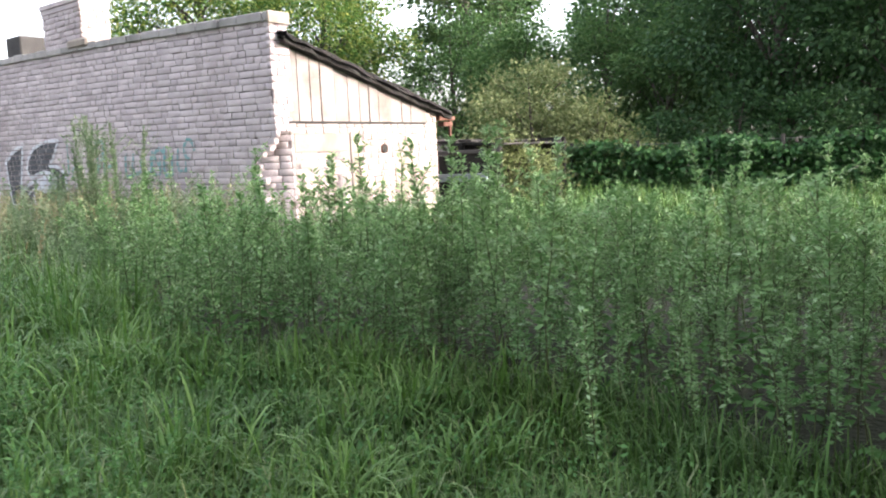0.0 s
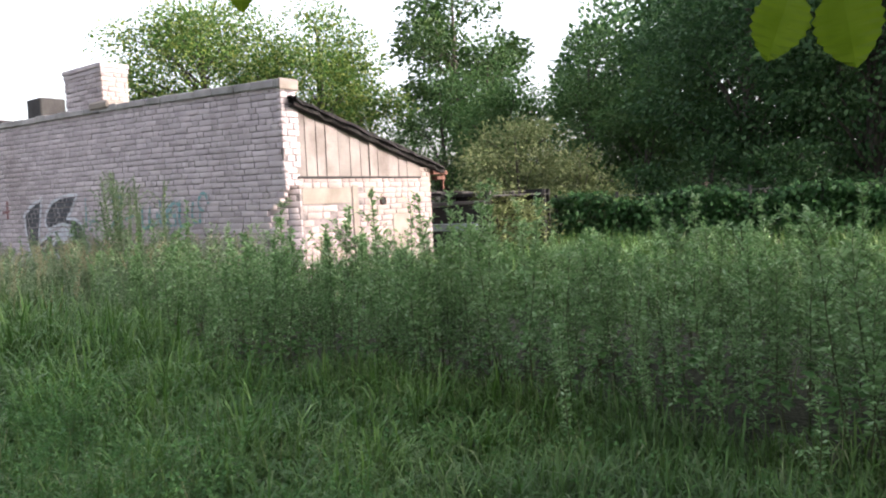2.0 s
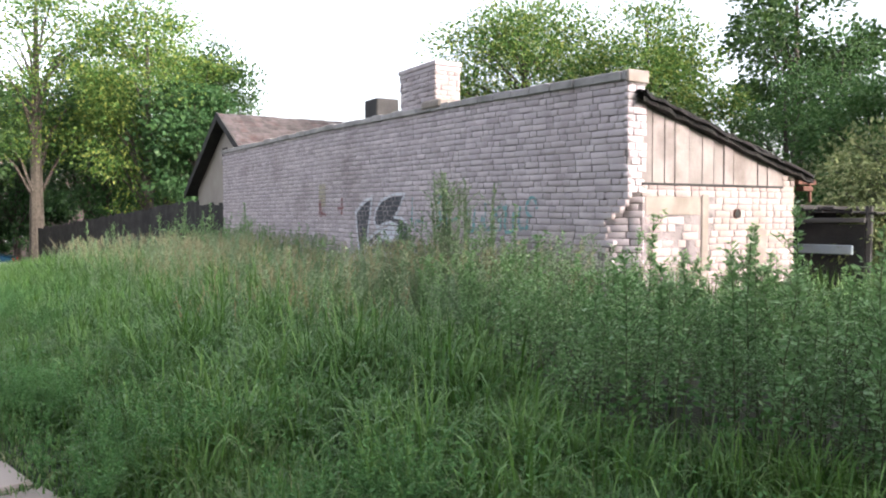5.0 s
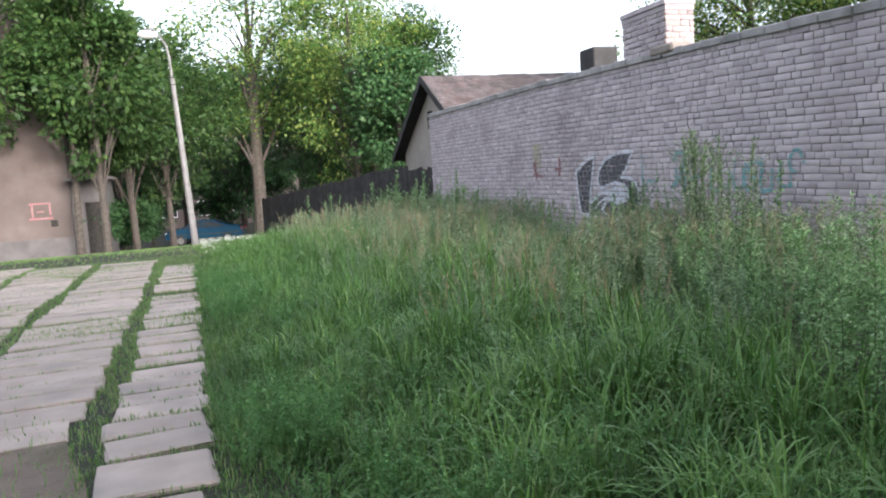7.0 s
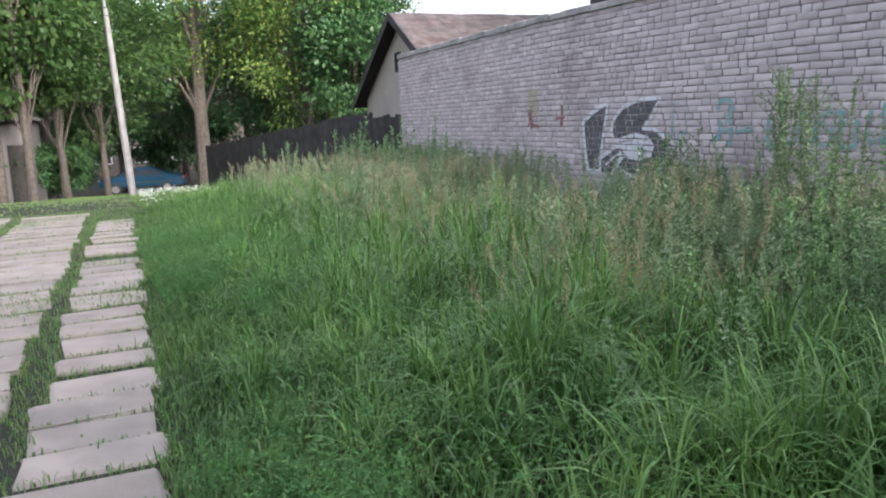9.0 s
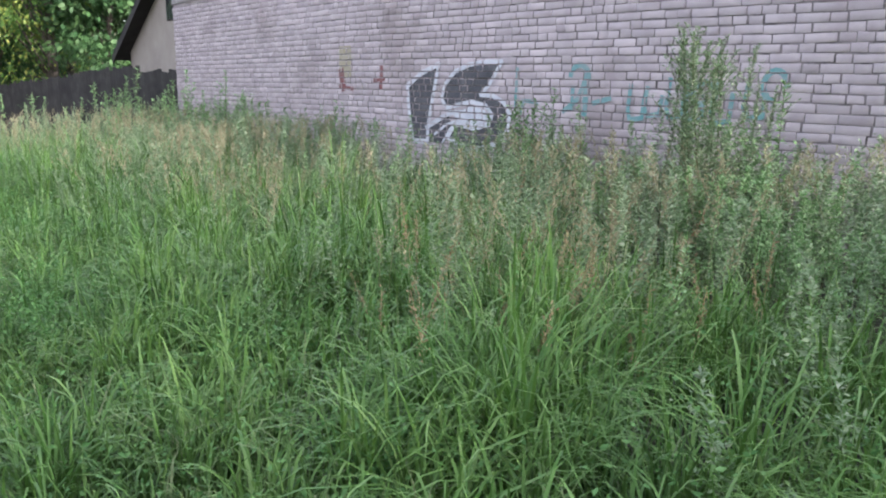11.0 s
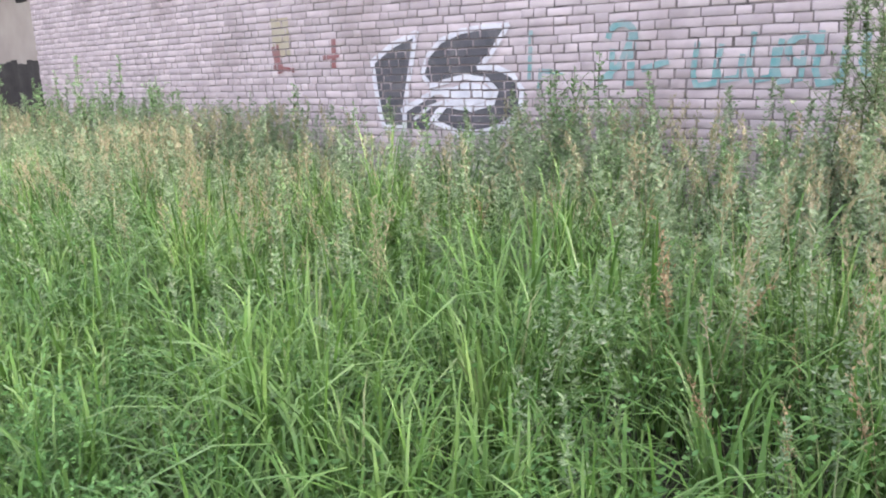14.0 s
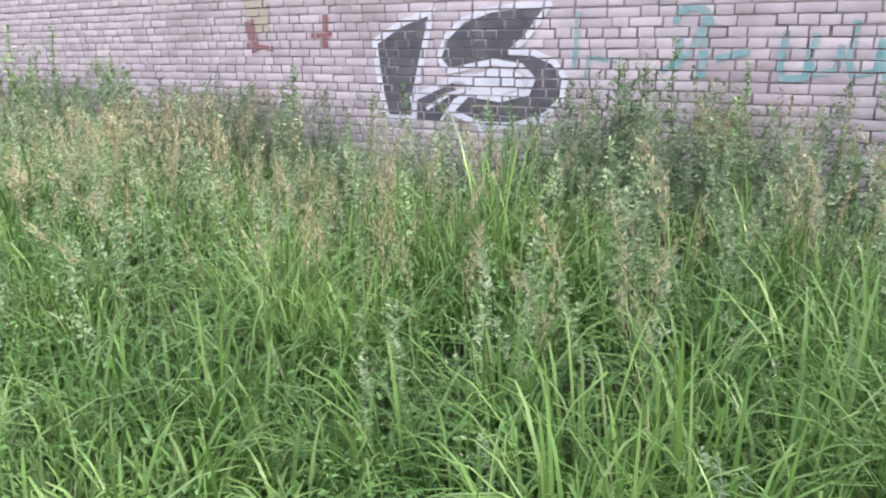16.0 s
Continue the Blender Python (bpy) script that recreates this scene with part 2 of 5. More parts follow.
def box(bm, x0, x1, y0, y1, z0, z1, bevel=0.0, m=None):
    r = bmesh.ops.create_cube(bm, size=1.0)
    vs = r["verts"]
    for v in vs:
        v.co = Vector((x0 + (v.co.x + 0.5) * (x1 - x0), y0 + (v.co.y + 0.5) * (y1 - y0), z0 + (v.co.z + 0.5) * (z1 - z0)))
    if bevel:
        es = list({e for v in vs for e in v.link_edges})
        bmesh.ops.bevel(bm, geom=es, offset=bevel, segments=1, affect="EDGES")
    if m is not None:
        bmesh.ops.transform(bm, matrix=m, verts=[v for v in bm.verts if v.is_valid])
    return bm


def boxed(x0, x1, y0, y1, z0, z1, bevel=0.0):
    return box(bmesh.new(), x0, x1, y0, y1, z0, z1, bevel)


def tube(bm, pts, radii, sides=8):
    """A tapered tube along pts."""
    rings = []
    for i, (p, r) in enumerate(zip(pts, radii)):
        p = Vector(p)
        d = (Vector(pts[min(i + 1, len(pts) - 1)]) - Vector(pts[max(i - 1, 0)])).normalized()
        a = d.orthogonal().normalized() if abs(d.z) < 0.9 else Vector((1, 0, 0)).cross(d).normalized()
        b = d.cross(a)
        rings.append([bm.verts.new(p + (a * math.cos(k * math.tau / sides) + b * math.sin(k * math.tau / sides)) * r) for k in range(sides)])
    for r0, r1 in zip(rings, rings[1:]):
        for k in range(sides):
            bm.faces.new((r0[k], r0[(k + 1) % sides], r1[(k + 1) % sides], r1[k]))
    bm.faces.new(rings[-1])
    bm.faces.new(list(reversed(rings[0])))
    return bm


def raw_mesh(name, verts, tris=None, quads=None, material=None, smooth=False):
    """A mesh straight from arrays of triangles and quads."""
    me = bpy.data.meshes.new(name)
    tris = np.zeros((0, 3), int) if tris is None else tris
    quads = np.zeros((0, 4), int) if quads is None else quads
    loops = np.concatenate([tris.ravel(), quads.ravel()]).astype(np.int32)
    starts = np.concatenate([np.arange(len(tris)) * 3, len(tris) * 3 + np.arange(len(quads)) * 4]).astype(np.int32)
    me.vertices.add(len(verts))
    me.vertices.foreach_set("co", np.asarray(verts, np.float32).ravel())
    me.loops.add(len(loops))
    me.loops.foreach_set("vertex_index", loops)
    me.polygons.add(len(starts))
    me.polygons.foreach_set("loop_start", starts)
    if smooth:
        me.polygons.foreach_set("use_smooth", np.ones(len(starts), bool))
    me.update(calc_edges=True)
    me.validate()
    if material:
        me.materials.append(material)
    return me


def raw_part(name, arrays, material, parent=None, label="", smooth=False):
    ob = new(name, raw_mesh(name, *arrays, material=material, smooth=smooth))
    if parent is not None:
        ob.parent = parent
    if label:
        ob["label"] = label
    return ob


RNG = np.random.RandomState(7)


def ground_z(x, y):
    x, y = np.asarray(x, float), np.asarray(y, float)
    d = np.clip(-x - 14.0, 0, 33)
    z = -0.066 * (np.sqrt(d * d + 4) - 2)
    z = z - 0.10 * np.clip((x - 4.0) / 3.0, 0, 1)
    return z + 0.02 * np.sin(x * 1.3 + 0.4) * np.sin(y * 1.1 + 2.0)


def gz(x, y):
    return float(ground_z(x, y))


# ---- vegetation arrays ----
def blades(pos, h, w, bend, turn=None, steps=((0, 0.75), (0.45, 1.0), (0.78, 0.7)), droop=2.6):
    """Tapered, bent blades: a strip of quads and a tip each."""
    n, m = len(pos), 2 * len(steps) + 1
    a = RNG.uniform(0, 2 * math.pi, n) if turn is None else turn
    d = np.stack([np.cos(a), np.sin(a), np.zeros(n)], 1)
    s = np.stack([-np.sin(a), np.cos(a), np.zeros(n)], 1)
    v = np.zeros((n, m, 3))
    up = np.array([0, 0, 1.0])
    for k, (t, wk) in enumerate(steps):
        c = pos + d * (h * (0.12 * t + 0.62 * bend * t ** droop))[:, None] + up * (h * (t - 0.42 * np.clip(bend, 0, 1.6) * t ** (droop + 1.4)))[:, None]
        o = s * (w * wk / 2)[:, None]
        v[:, 2 * k], v[:, 2 * k + 1] = c - o, c + o
    v[:, m - 1] = pos + d * (h * (0.13 + 0.70 * bend))[:, None] + up * (h * (1 - 0.52 * np.clip(bend, 0, 1.6)))[:, None]
    b = (np.arange(n) * m)[:, None]
    quads = np.concatenate([b + 2 * k + np.array([0, 1, 3, 2]) for k in range(len(steps) - 1)])
    return v.reshape(-1, 3), b + np.array([m - 3, m - 2, m - 1]), quads


ARCH = ((0, 0.6), (0.32, 1.0), (0.58, 0.95), (0.78, 0.75), (0.91, 0.45))


def leaves(pos, dirs, length, width, fold=0.25, flat=0.0):
    """Pointed leaves: two triangles folded at the midrib."""
    n = len(pos)
    d = dirs / np.maximum(np.linalg.norm(dirs, axis=1, keepdims=True), 1e-6)
    r = RNG.normal(size=(n, 3)) + np.array([0, 0, flat])
    s = np.cross(d, r)
    s /= np.maximum(np.linalg.norm(s, axis=1, keepdims=True), 1e-6)
    u = np.cross(s, d)
    L, W = np.broadcast_to(length, n)[:, None], np.broadcast_to(width, n)[:, None]
    v = np.zeros((n, 4, 3))
    v[:, 0], v[:, 2] = pos, pos + d * L
    v[:, 1] = pos + d * L * 0.45 + s * W / 2 + u * W * fold
    v[:, 3] = pos + d * L * 0.45 - s * W / 2 + u * W * fold
    b = (np.arange(n) * 4)[:, None]
    return v.reshape(-1, 3), np.concatenate([b + np.array([0, 1, 2]), b + np.array([0, 2, 3])]), None


def sticks(p0, p1, r):
    """Thin three-sided stems from p0 to p1."""
    n = len(p0)
    v = np.zeros((n, 6, 3))
    for k in range(3):
        o = np.array([math.cos(k * 2.094), math.sin(k * 2.094), 0])
        v[:, k] = p0 + o * np.broadcast_to(r, n)[:, None]
        v[:, 3 + k] = p1 + o * np.broadcast_to(r, n)[:, None] * 0.5
    b = (np.arange(n) * 6)[:, None]
    q = np.concatenate([b + np.array([k, (k + 1) % 3, 3 + (k + 1) % 3, 3 + k]) for k in range(3)])
    return v.reshape(-1, 3), None, q


def joined(*arrays):
    vs, ts, qs, off = [], [], [], 0
    for v, t, q in arrays:
        vs.append(v)
        if t is not None:
            ts.append(t + off)
        if q is not None:
            qs.append(q + off)
        off += len(v)
    return np.concatenate(vs), (np.concatenate(ts) if ts else None), (np.concatenate(qs) if qs else None)


def spread(template, xs, ys, zs, scale, turn, lean=0.08):
    """Copies of one plant's arrays, each turned, leaned and scaled."""
    v, t, q = template
    out, n = [], len(v)
    k = len(xs)
    c, s = np.cos(turn), np.sin(turn)
    lx, ly = RNG.normal(0, lean, k), RNG.normal(0, lean, k)
    w = np.zeros((k, n, 3))
    w[:, :, 0] = (v[:, 0][None] * c[:, None] - v[:, 1][None] * s[:, None] + v[:, 2][None] * lx[:, None]) * scale[:, None] + xs[:, None]
    w[:, :, 1] = (v[:, 0][None] * s[:, None] + v[:, 1][None] * c[:, None] + v[:, 2][None] * ly[:, None]) * scale[:, None] + ys[:, None]
    w[:, :, 2] = v[:, 2][None] * scale[:, None] + zs[:, None]
    off = (np.arange(k) * n)[:, None, None]
    tt = None if t is None else (t[None] + off).reshape(-1, 3)
    qq = None if q is None else (q[None] + off).reshape(-1, 4)
    return w.reshape(-1, 3), tt, qq


def mugwort(h, leaves_n, bushy=0.5, bare=0.12, leaf=1.0):
    """One mugwort plant: (stems, leaves) arrays."""
    k = 5
    zz = np.linspace(0, h, k + 1)
    wob = np.cumsum(RNG.normal(0, 0.012, (k + 1, 2)), 0)
    main = np.column_stack([wob, zz])
    p0, p1, rr = [main[:-1]], [main[1:]], [np.linspace(0.006, 0.003, k)]
    nb = 14
    t = RNG.uniform(max(0.25, bare), 0.97, nb)
    a = RNG.uniform(0, 2 * math.pi, nb)
    base = np.column_stack([np.interp(t * h, zz, main[:, 0]), np.interp(t * h, zz, main[:, 1]), t * h])
    ln = (0.10 + 0.30 * bushy * (1.05 - t)) * RNG.uniform(0.7, 1.2, nb)
    tip = base + np.column_stack([np.cos(a) * ln * 0.7, np.sin(a) * ln * 0.7, ln * 0.75])
    p0.append(base), p1.append(tip), rr.append(np.full(nb, 0.0025))
    stem = sticks(np.concatenate(p0), np.concatenate(p1), np.concatenate(rr))
    n1 = leaves_n // 2
    t = bare + (1 - bare) * RNG.uniform(0, 1, n1) ** 0.75
    a = RNG.uniform(0, 2 * math.pi, n1)
    pos = np.column_stack([np.interp(t * h, zz, main[:, 0]), np.interp(t * h, zz, main[:, 1]), t * h])
    d = np.column_stack([np.cos(a), np.sin(a), 0.0 + 0.7 * t ** 2])
    d[:, 2] += RNG.normal(0, 0.35, n1)
    size = (0.034 + 0.022 * (1 - t) + RNG.uniform(0, 0.018, n1)) * leaf
    l1 = leaves(pos, d, size, size * 0.36, 0.2, 1.6)
    n2 = leaves_n - n1
    i = RNG.randint(0, nb, n2)
    u = RNG.uniform(0.15, 1.05, n2)[:, None]
    pos = base[i] * (1 - u) + tip[i] * u
    a = RNG.uniform(0, 2 * math.pi, n2)
    d = np.column_stack([np.cos(a), np.sin(a), RNG.uniform(-0.2, 1.1, n2)])
    size = RNG.uniform(0.018, 0.050, n2) * leaf
    return stem, joined(l1, leaves(pos, d, size, size * 0.38, 0.2, 1.6))


def fine_herb(h):
    """A low bushy herb: several thin stems with many small leaves."""
    k, m = 9, 26
    a = RNG.uniform(0, 6.283, k)
    r = RNG.uniform(0.2, 0.5, k) * h
    tip = np.column_stack([np.cos(a) * r, np.sin(a) * r, RNG.uniform(0.75, 1.0, k) * h])
    stem = sticks(np.zeros((k, 3)), tip, 0.0018)
    i = np.repeat(np.arange(k), m)
    u = RNG.uniform(0.25, 1.05, k * m)[:, None]
    b = RNG.uniform(0, 6.283, k * m)
    d = np.column_stack([np.cos(b), np.sin(b), RNG.uniform(0.0, 0.9, k * m)])
    return joined(stem, leaves(tip[i] * u + RNG.normal(0, 0.006, (k * m, 3)), d, RNG.uniform(0.010, 0.024, k * m), 0.009, 0.15, 1.2))


def sorrel(h):
    k = 60
    stem = sticks(np.array([[0, 0, 0.0]]), np.array([[0.02, 0.01, h]]), 0.004)
    t = RNG.uniform(0.55, 1.0, k)
    pos = np.column_stack([0.02 * t, 0.01 * t, t * h]) + RNG.normal(0, 0.012, (k, 3))
    d = np.column_stack([RNG.normal(0, 1, k), RNG.normal(0, 1, k), RNG.uniform(0.3, 1.5, k)])
    return joined(stem, leaves(pos, d, RNG.uniform(0.02, 0.04, k), 0.014))


def panicle(h):
    k = 40
    stem = sticks(np.array([[0, 0, 0.0], [0.03, 0, h * 0.6]]), np.array([[0.03, 0, h * 0.6], [0.09, 0, h]]), 0.0025)
    t = RNG.uniform(0.82, 1.03, k)
    pos = np.column_stack([0.03 + 0.06 * (t - 0.6) / 0.4, np.zeros(k), t * h]) + RNG.normal(0, 0.013, (k, 3))
    d = np.column_stack([RNG.normal(0.3, 0.5, k), RNG.normal(0, 0.5, k), RNG.uniform(0.6, 1.5, k)])
    return joined(stem, leaves(pos, d, RNG.uniform(0.02, 0.045, k), 0.010))


def patchy(x, y, f=0.6):
    return np.array([noise.noise(Vector((float(a) * f, float(b) * f, 3.7))) for a, b in zip(x, y)])


# ---- ground ----
def build_ground():
    def axis(lo, hi, near_lo, near_hi, fine, coarse):
        a = np.concatenate([np.arange(lo, near_lo, coarse), np.arange(near_lo, near_hi, fine), np.arange(near_hi, hi + 1, coarse)])
        return a
    xs = axis(-400, 400, -60, 20, 0.6, 20)
    ys = axis(-400, 400, -16, 24, 0.6, 20)
    X, Y = np.meshgrid(xs, ys, indexing="ij")
    V = np.stack([X, Y, ground_z(X, Y)], -1).reshape(-1, 3)
    nx, ny = len(xs), len(ys)
    i = (np.arange(nx - 1)[:, None] * ny + np.arange(ny - 1)[None]).ravel()
    Q = np.stack([i, i + ny, i + ny + 1, i + 1], 1)
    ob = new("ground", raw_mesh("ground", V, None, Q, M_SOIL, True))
    return tagged(ob, "grassy earth with bare worn patches", "ground", kind="structure")


build_ground()

# ---- the brick shed ----
COURSE, WALL_L, WALL_TOP = 0.0762, 14.8, 2.70


def wall_rise(x):
    """How much the settled courses stand above or below the level ones: the wall sags towards its east end."""
    return float(np.interp(x, [-14.8, -8.0, -3.0, 0.0], [2.90, 2.855, 2.745, 2.64])) / WALL_TOP


def brick_mesh(name, w, d, h, material):
    """A brick with slightly worn front edges, its front face in the plane y = 0."""
    e = 0.003
    v = np.array([[0, d, 0], [w, d, 0], [w, d, h], [0, d, h], [0, e, 0], [w, e, 0], [w, e, h], [0, e, h],
                  [e, 0, e], [w - e, 0, e], [w - e, 0, h - e], [e, 0, h - e]], float)
    q = np.array([[8, 9, 10, 11], [4, 5, 9, 8], [5, 6, 10, 9], [6, 7, 11, 10], [7, 4, 8, 11],
                  [0, 1, 5, 4], [1, 2, 6, 5], [2, 3, 7, 6], [3, 0, 4, 7]])
    return v, None, q


def worn(mesh, rr, by=0.0035):
    """Shift the front corners of a brick a little, so that no two joints are alike."""
    v = mesh[0].copy()
    for i in range(4, 8):
        dx, dz = rr.uniform(-by, by), rr.uniform(-by, by)
        v[i] += (dx, 0, dz)
        v[i + 4] += (dx, rr.uniform(0, 0.002), dz)
    return v, mesh[1], mesh[2]


def brick_rows(x0, x1, z0, z1, keep, course=COURSE):
    """(x, z, w, h) of bricks laid in a mixed bond between x0 and x1."""
    rr = random.Random(11)
    out = []
    k = 0
    z = z0
    while z < z1 - 0.02:
        x = x0 - rr.uniform(0, 0.25)
        h = course - rr.uniform(0.005, 0.010)
        while x < x1:
            w = 0.25 if rr.random() < 0.5 else 0.12
            a, b = max(x, x0), min(x + w, x1)
            if b - a > 0.05 and keep((a + b) / 2, z + h / 2, a, b):
                out.append((a, z + rr.uniform(-0.003, 0.003), b - a, h - rr.uniform(0, 0.005)))
            x += w + rr.uniform(0.010, 0.022)
        z += course
        k += 1
    return out


def step_edge(z):
    """Where the front facing breaks off near the corner."""
    if z > 1.46:
        return 0.0
    if z < 1.14:
        return -0.33 + 0.06 * math.sin(z * 23.0)
    return -0.33 + (math.floor((z - 1.14) / COURSE) + 1) * 0.066


def lay_bricks(parent, rows, to_world, material, near, depth=0.06, jitter=0.003, seed=3, sag=False):
    """Bricks from rows: those in near() as pieces of their own, the rest joined."""
    rr = random.Random(seed)
    shared, rest = {}, []
    count = 0
    for x, z, w, h in rows:
        dy = rr.uniform(-jitter, jitter) - (0.006 if rr.random() < 0.04 else 0)
        tilt = rr.uniform(-0.008, 0.008)
        if sag:
            tilt += z * (wall_rise(x + w) - wall_rise(x)) / w
        if near(x, z) and count < 300:
            key = (round(w, 2), round(h, 2), rr.randint(0, 2))
            if key not in shared:
                shared[key] = raw_mesh("brick", *worn(brick_mesh("brick", w, depth, h, material), rr), material=material)
            ob = new("brick", shared[key])
            ob.parent = parent
            ob.matrix_basis = to_world @ Matrix.Translation((x, dy, z)) @ Matrix.Rotation(-tilt, 4, "Y")
            count += 1
        else:
            v, t, q = worn(brick_mesh("brick", w, depth, h, material), rr)
            v = v + np.array([x, dy, z]) + np.stack([0 * v[:, 0], 0 * v[:, 0], tilt * (v[:, 0] - w / 2)], 1)
            rest.append((v, t, q))
    v, t, q = joined(*rest)
    R = np.array(to_world.to_3x3())
    v = v @ R.T + np.array(to_world.translation)
    ob = raw_part("brickwork", (v, t, q), material, parent)
    ob["kind"] = "stuff"
    return ob


def clip_poly(poly, x0, x1, z0, z1):
    """Sutherland-Hodgman clip of a polygon by a rectangle."""
    for axis, lim, sign in ((0, x0, 1), (0, x1, -1), (1, z0, 1), (1, z1, -1)):
        out = []
        for i, p in enumerate(poly):
            q = poly[i - 1]
            pin, qin = sign * (p[axis] - lim) >= 0, sign * (q[axis] - lim) >= 0
            if pin != qin:
                t = (lim - q[axis]) / (p[axis] - q[axis])
                out.append((q[0] + t * (p[0] - q[0]), q[1] + t * (p[1] - q[1])))
            if pin:
                out.append(p)
        poly = out
        if len(poly) < 3:
            return []
    return poly


def stroke(pts, w):
    """Quads along a line of points."""
    out = []
    for (ax, az), (bx, bz) in zip(pts, pts[1:]):
        l = math.hypot(bx - ax, bz - az) or 1
        ux, uz = (bx - ax) / l, (bz - az) / l
        nx, nz = -uz * w / 2, ux * w / 2
        e = w * 0.35
        out.append([(ax - ux * e + nx, az - uz * e + nz), (bx + ux * e + nx, bz + uz * e + nz), (bx + ux * e - nx, bz + uz * e - nz), (ax - ux * e - nx, az - uz * e - nz)])
    return out


def paint(name, parent, polys, rows, lift, material, label):
    """Paint that lies on the bricks and stops at the joints."""
    bm = bmesh.new()
    for i, poly in enumerate(polys):
        px, pz = [p[0] for p in poly], [p[1] for p in poly]
        for x, z, w, h in rows:
            if x > max(px) or x + w < min(px) or z > max(pz) or z + h < min(pz):
                continue
            c = clip_poly(poly, x + 0.003, x + w - 0.003, z + 0.003, z + h - 0.003)
            if len(c) >= 3:
                try:
                    bm.faces.new([bm.verts.new((a, -0.0105 - lift - 0.00023 * (i % 29), b)) for a, b in c])
                except ValueError:
                    pass
    bmesh.ops.triangulate(bm, faces=bm.faces[:])
    return part(name, bm, material, parent, label)


def curve_pts(cx, cz, rx, rz, a0, a1, n=14):
    return [(cx + rx * math.cos(radians(a0 + (a1 - a0) * i / n)), cz + rz * math.sin(radians(a0 + (a1 - a0) * i / n))) for i in range(n + 1)]


shed = thing("brick_shed", 0, 0, 0, "long low pale silicate-brick shed with graffiti and a sloping felt roof", "shed")


def build_shed():
    I4 = Matrix.Identity(4)
    # core of the long wall, stepped back at the broken corner
    bm = bmesh.new()
    for k in range(20):
        xa = -WALL_L + 0.02 + (WALL_L - 0.40) * k / 20
        xb = -WALL_L + 0.02 + (WALL_L - 0.40) * (k + 1) / 20
        box(bm, xa, xb, 0.007, 0.25, -0.5, WALL_TOP * (wall_rise(xa) + wall_rise(xb)) / 2)
    box(bm, -0.38, -0.02, 0.014, 0.25, 1.46, WALL_TOP * wall_rise(-0.1))
    bmesh.ops.remove_doubles(bm, verts=bm.verts[:], dist=0.0005)
    part("mortar_core", bm, M_MORTAR, shed)["kind"] = "stuff"
    rows = brick_rows(-WALL_L, 0.0, -0.02, WALL_TOP, lambda c, z, a, b: b <= step_edge(z) + 0.10)
    rows = [(x, z * wall_rise(x), w, h * wall_rise(x)) for x, z, w, h in rows]
    lay_bricks(shed, rows, I4, M_BRICK, lambda x, z: -7.3 < x < -2.9 and 0.85 < z < 2.1, sag=True)
    # end of the long wall above the break
    m = Matrix.Translation((0.0, 0, 0)) @ Matrix.Rotation(radians(90), 4, "Z")
    lay_bricks(shed, brick_rows(0.0, 0.27, 1.46, WALL_TOP * wall_rise(0), lambda *a: True), m, M_BRICK, lambda x, z: False)
    # broken corner below it, running slantwise to the end wall
    ang = math.atan2(0.19, 0.34)
    m2 = Matrix.Translation((-0.34, 0.02, 0)) @ Matrix.Rotation(ang, 4, "Z")
    lay_bricks(shed, brick_rows(0.0, 0.40, -0.02, 1.45, lambda *a: True), m2, M_BRICK, lambda x, z: False, jitter=0.004)
    bm = bmesh.new()
    vs = [bm.verts.new(p) for p in ((-0.35, 0.035, -0.5), (-0.01, 0.225, -0.5), (-0.2, 0.45, -0.5), (-0.37, 0.25, -0.5), (-0.35, 0.035, 1.46), (-0.01, 0.225, 1.46), (-0.2, 0.45, 1.46), (-0.37, 0.25, 1.46))]
    for f in ((0, 1, 5, 4), (1, 2, 6, 5), (2, 3, 7, 6), (3, 0, 4, 7), (4, 5, 6, 7)):
        bm.faces.new([vs[i] for i in f])
    part("corner_core", bm, M_MORTAR, shed)
    # end wall
    D = 2.86
    bm = bmesh.new()
    box(bm, -0.24, -0.014, 0.23, D, -0.5, 1.555)
    box(bm, -0.24, -0.02, 0.25, 0.46, 1.50, 1.555)
    part("end_wall_core", bm, M_MORTAR, shed)
    panel = (0.27, 1.15)
    rowsg = brick_rows(0.21, D, -0.02, 1.555, lambda c, z, a, b: True and not (b > panel[0] and a < panel[1] and z < 1.44))
    lay_bricks(shed, rowsg, Matrix.Translation((0, 0, 0)) @ Matrix.Rotation(radians(90), 4, "Z"), M_BRICK_SUN, lambda x, z: False, seed=5)
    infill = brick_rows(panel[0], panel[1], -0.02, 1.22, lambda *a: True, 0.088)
    lay_bricks(shed, infill, Matrix.Translation((-0.012, 0, 0)) @ Matrix.Rotation(radians(90), 4, "Z"), M_BRICK_SUN, lambda x, z: False, seed=6, depth=0.05, jitter=0.008)
    part("plaster_patch", boxed(-0.05, -0.008, panel[0], panel[1], 1.22, 1.44, 0.006), M_PLASTER, shed, "grey plaster patch over the bricked-up opening")
    bm = bmesh.new()
    box(bm, -0.05, 0.006, 1.155, 1.27, -0.02, 1.46, 0.01)
    part("plaster_strip", bm, M_PLASTER, shed)
    bm = bmesh.new()
    box(bm, -0.05, 0.008, 1.95, 2.32, 0.2, 1.05, 0.012)
    part("plaster_smear", bm, M_PLASTER, shed, "pale plaster smear on the end wall")
    # round hole: a flat disc, its inner shade put into the colour
    bm = bmesh.new()
    bmesh.ops.create_cone(bm, cap_ends=True, segments=16, radius1=0.052, radius2=0.052, depth=0.02, matrix=Matrix.Translation((0.004, 1.756, 1.235)) @ Matrix.Rotation(radians(90), 4, "Y"))
    hole = part("pipe_hole", bm, M_HOLE, shed, "dark disc painted as the shaded pipe hole")
    bm = bmesh.new()
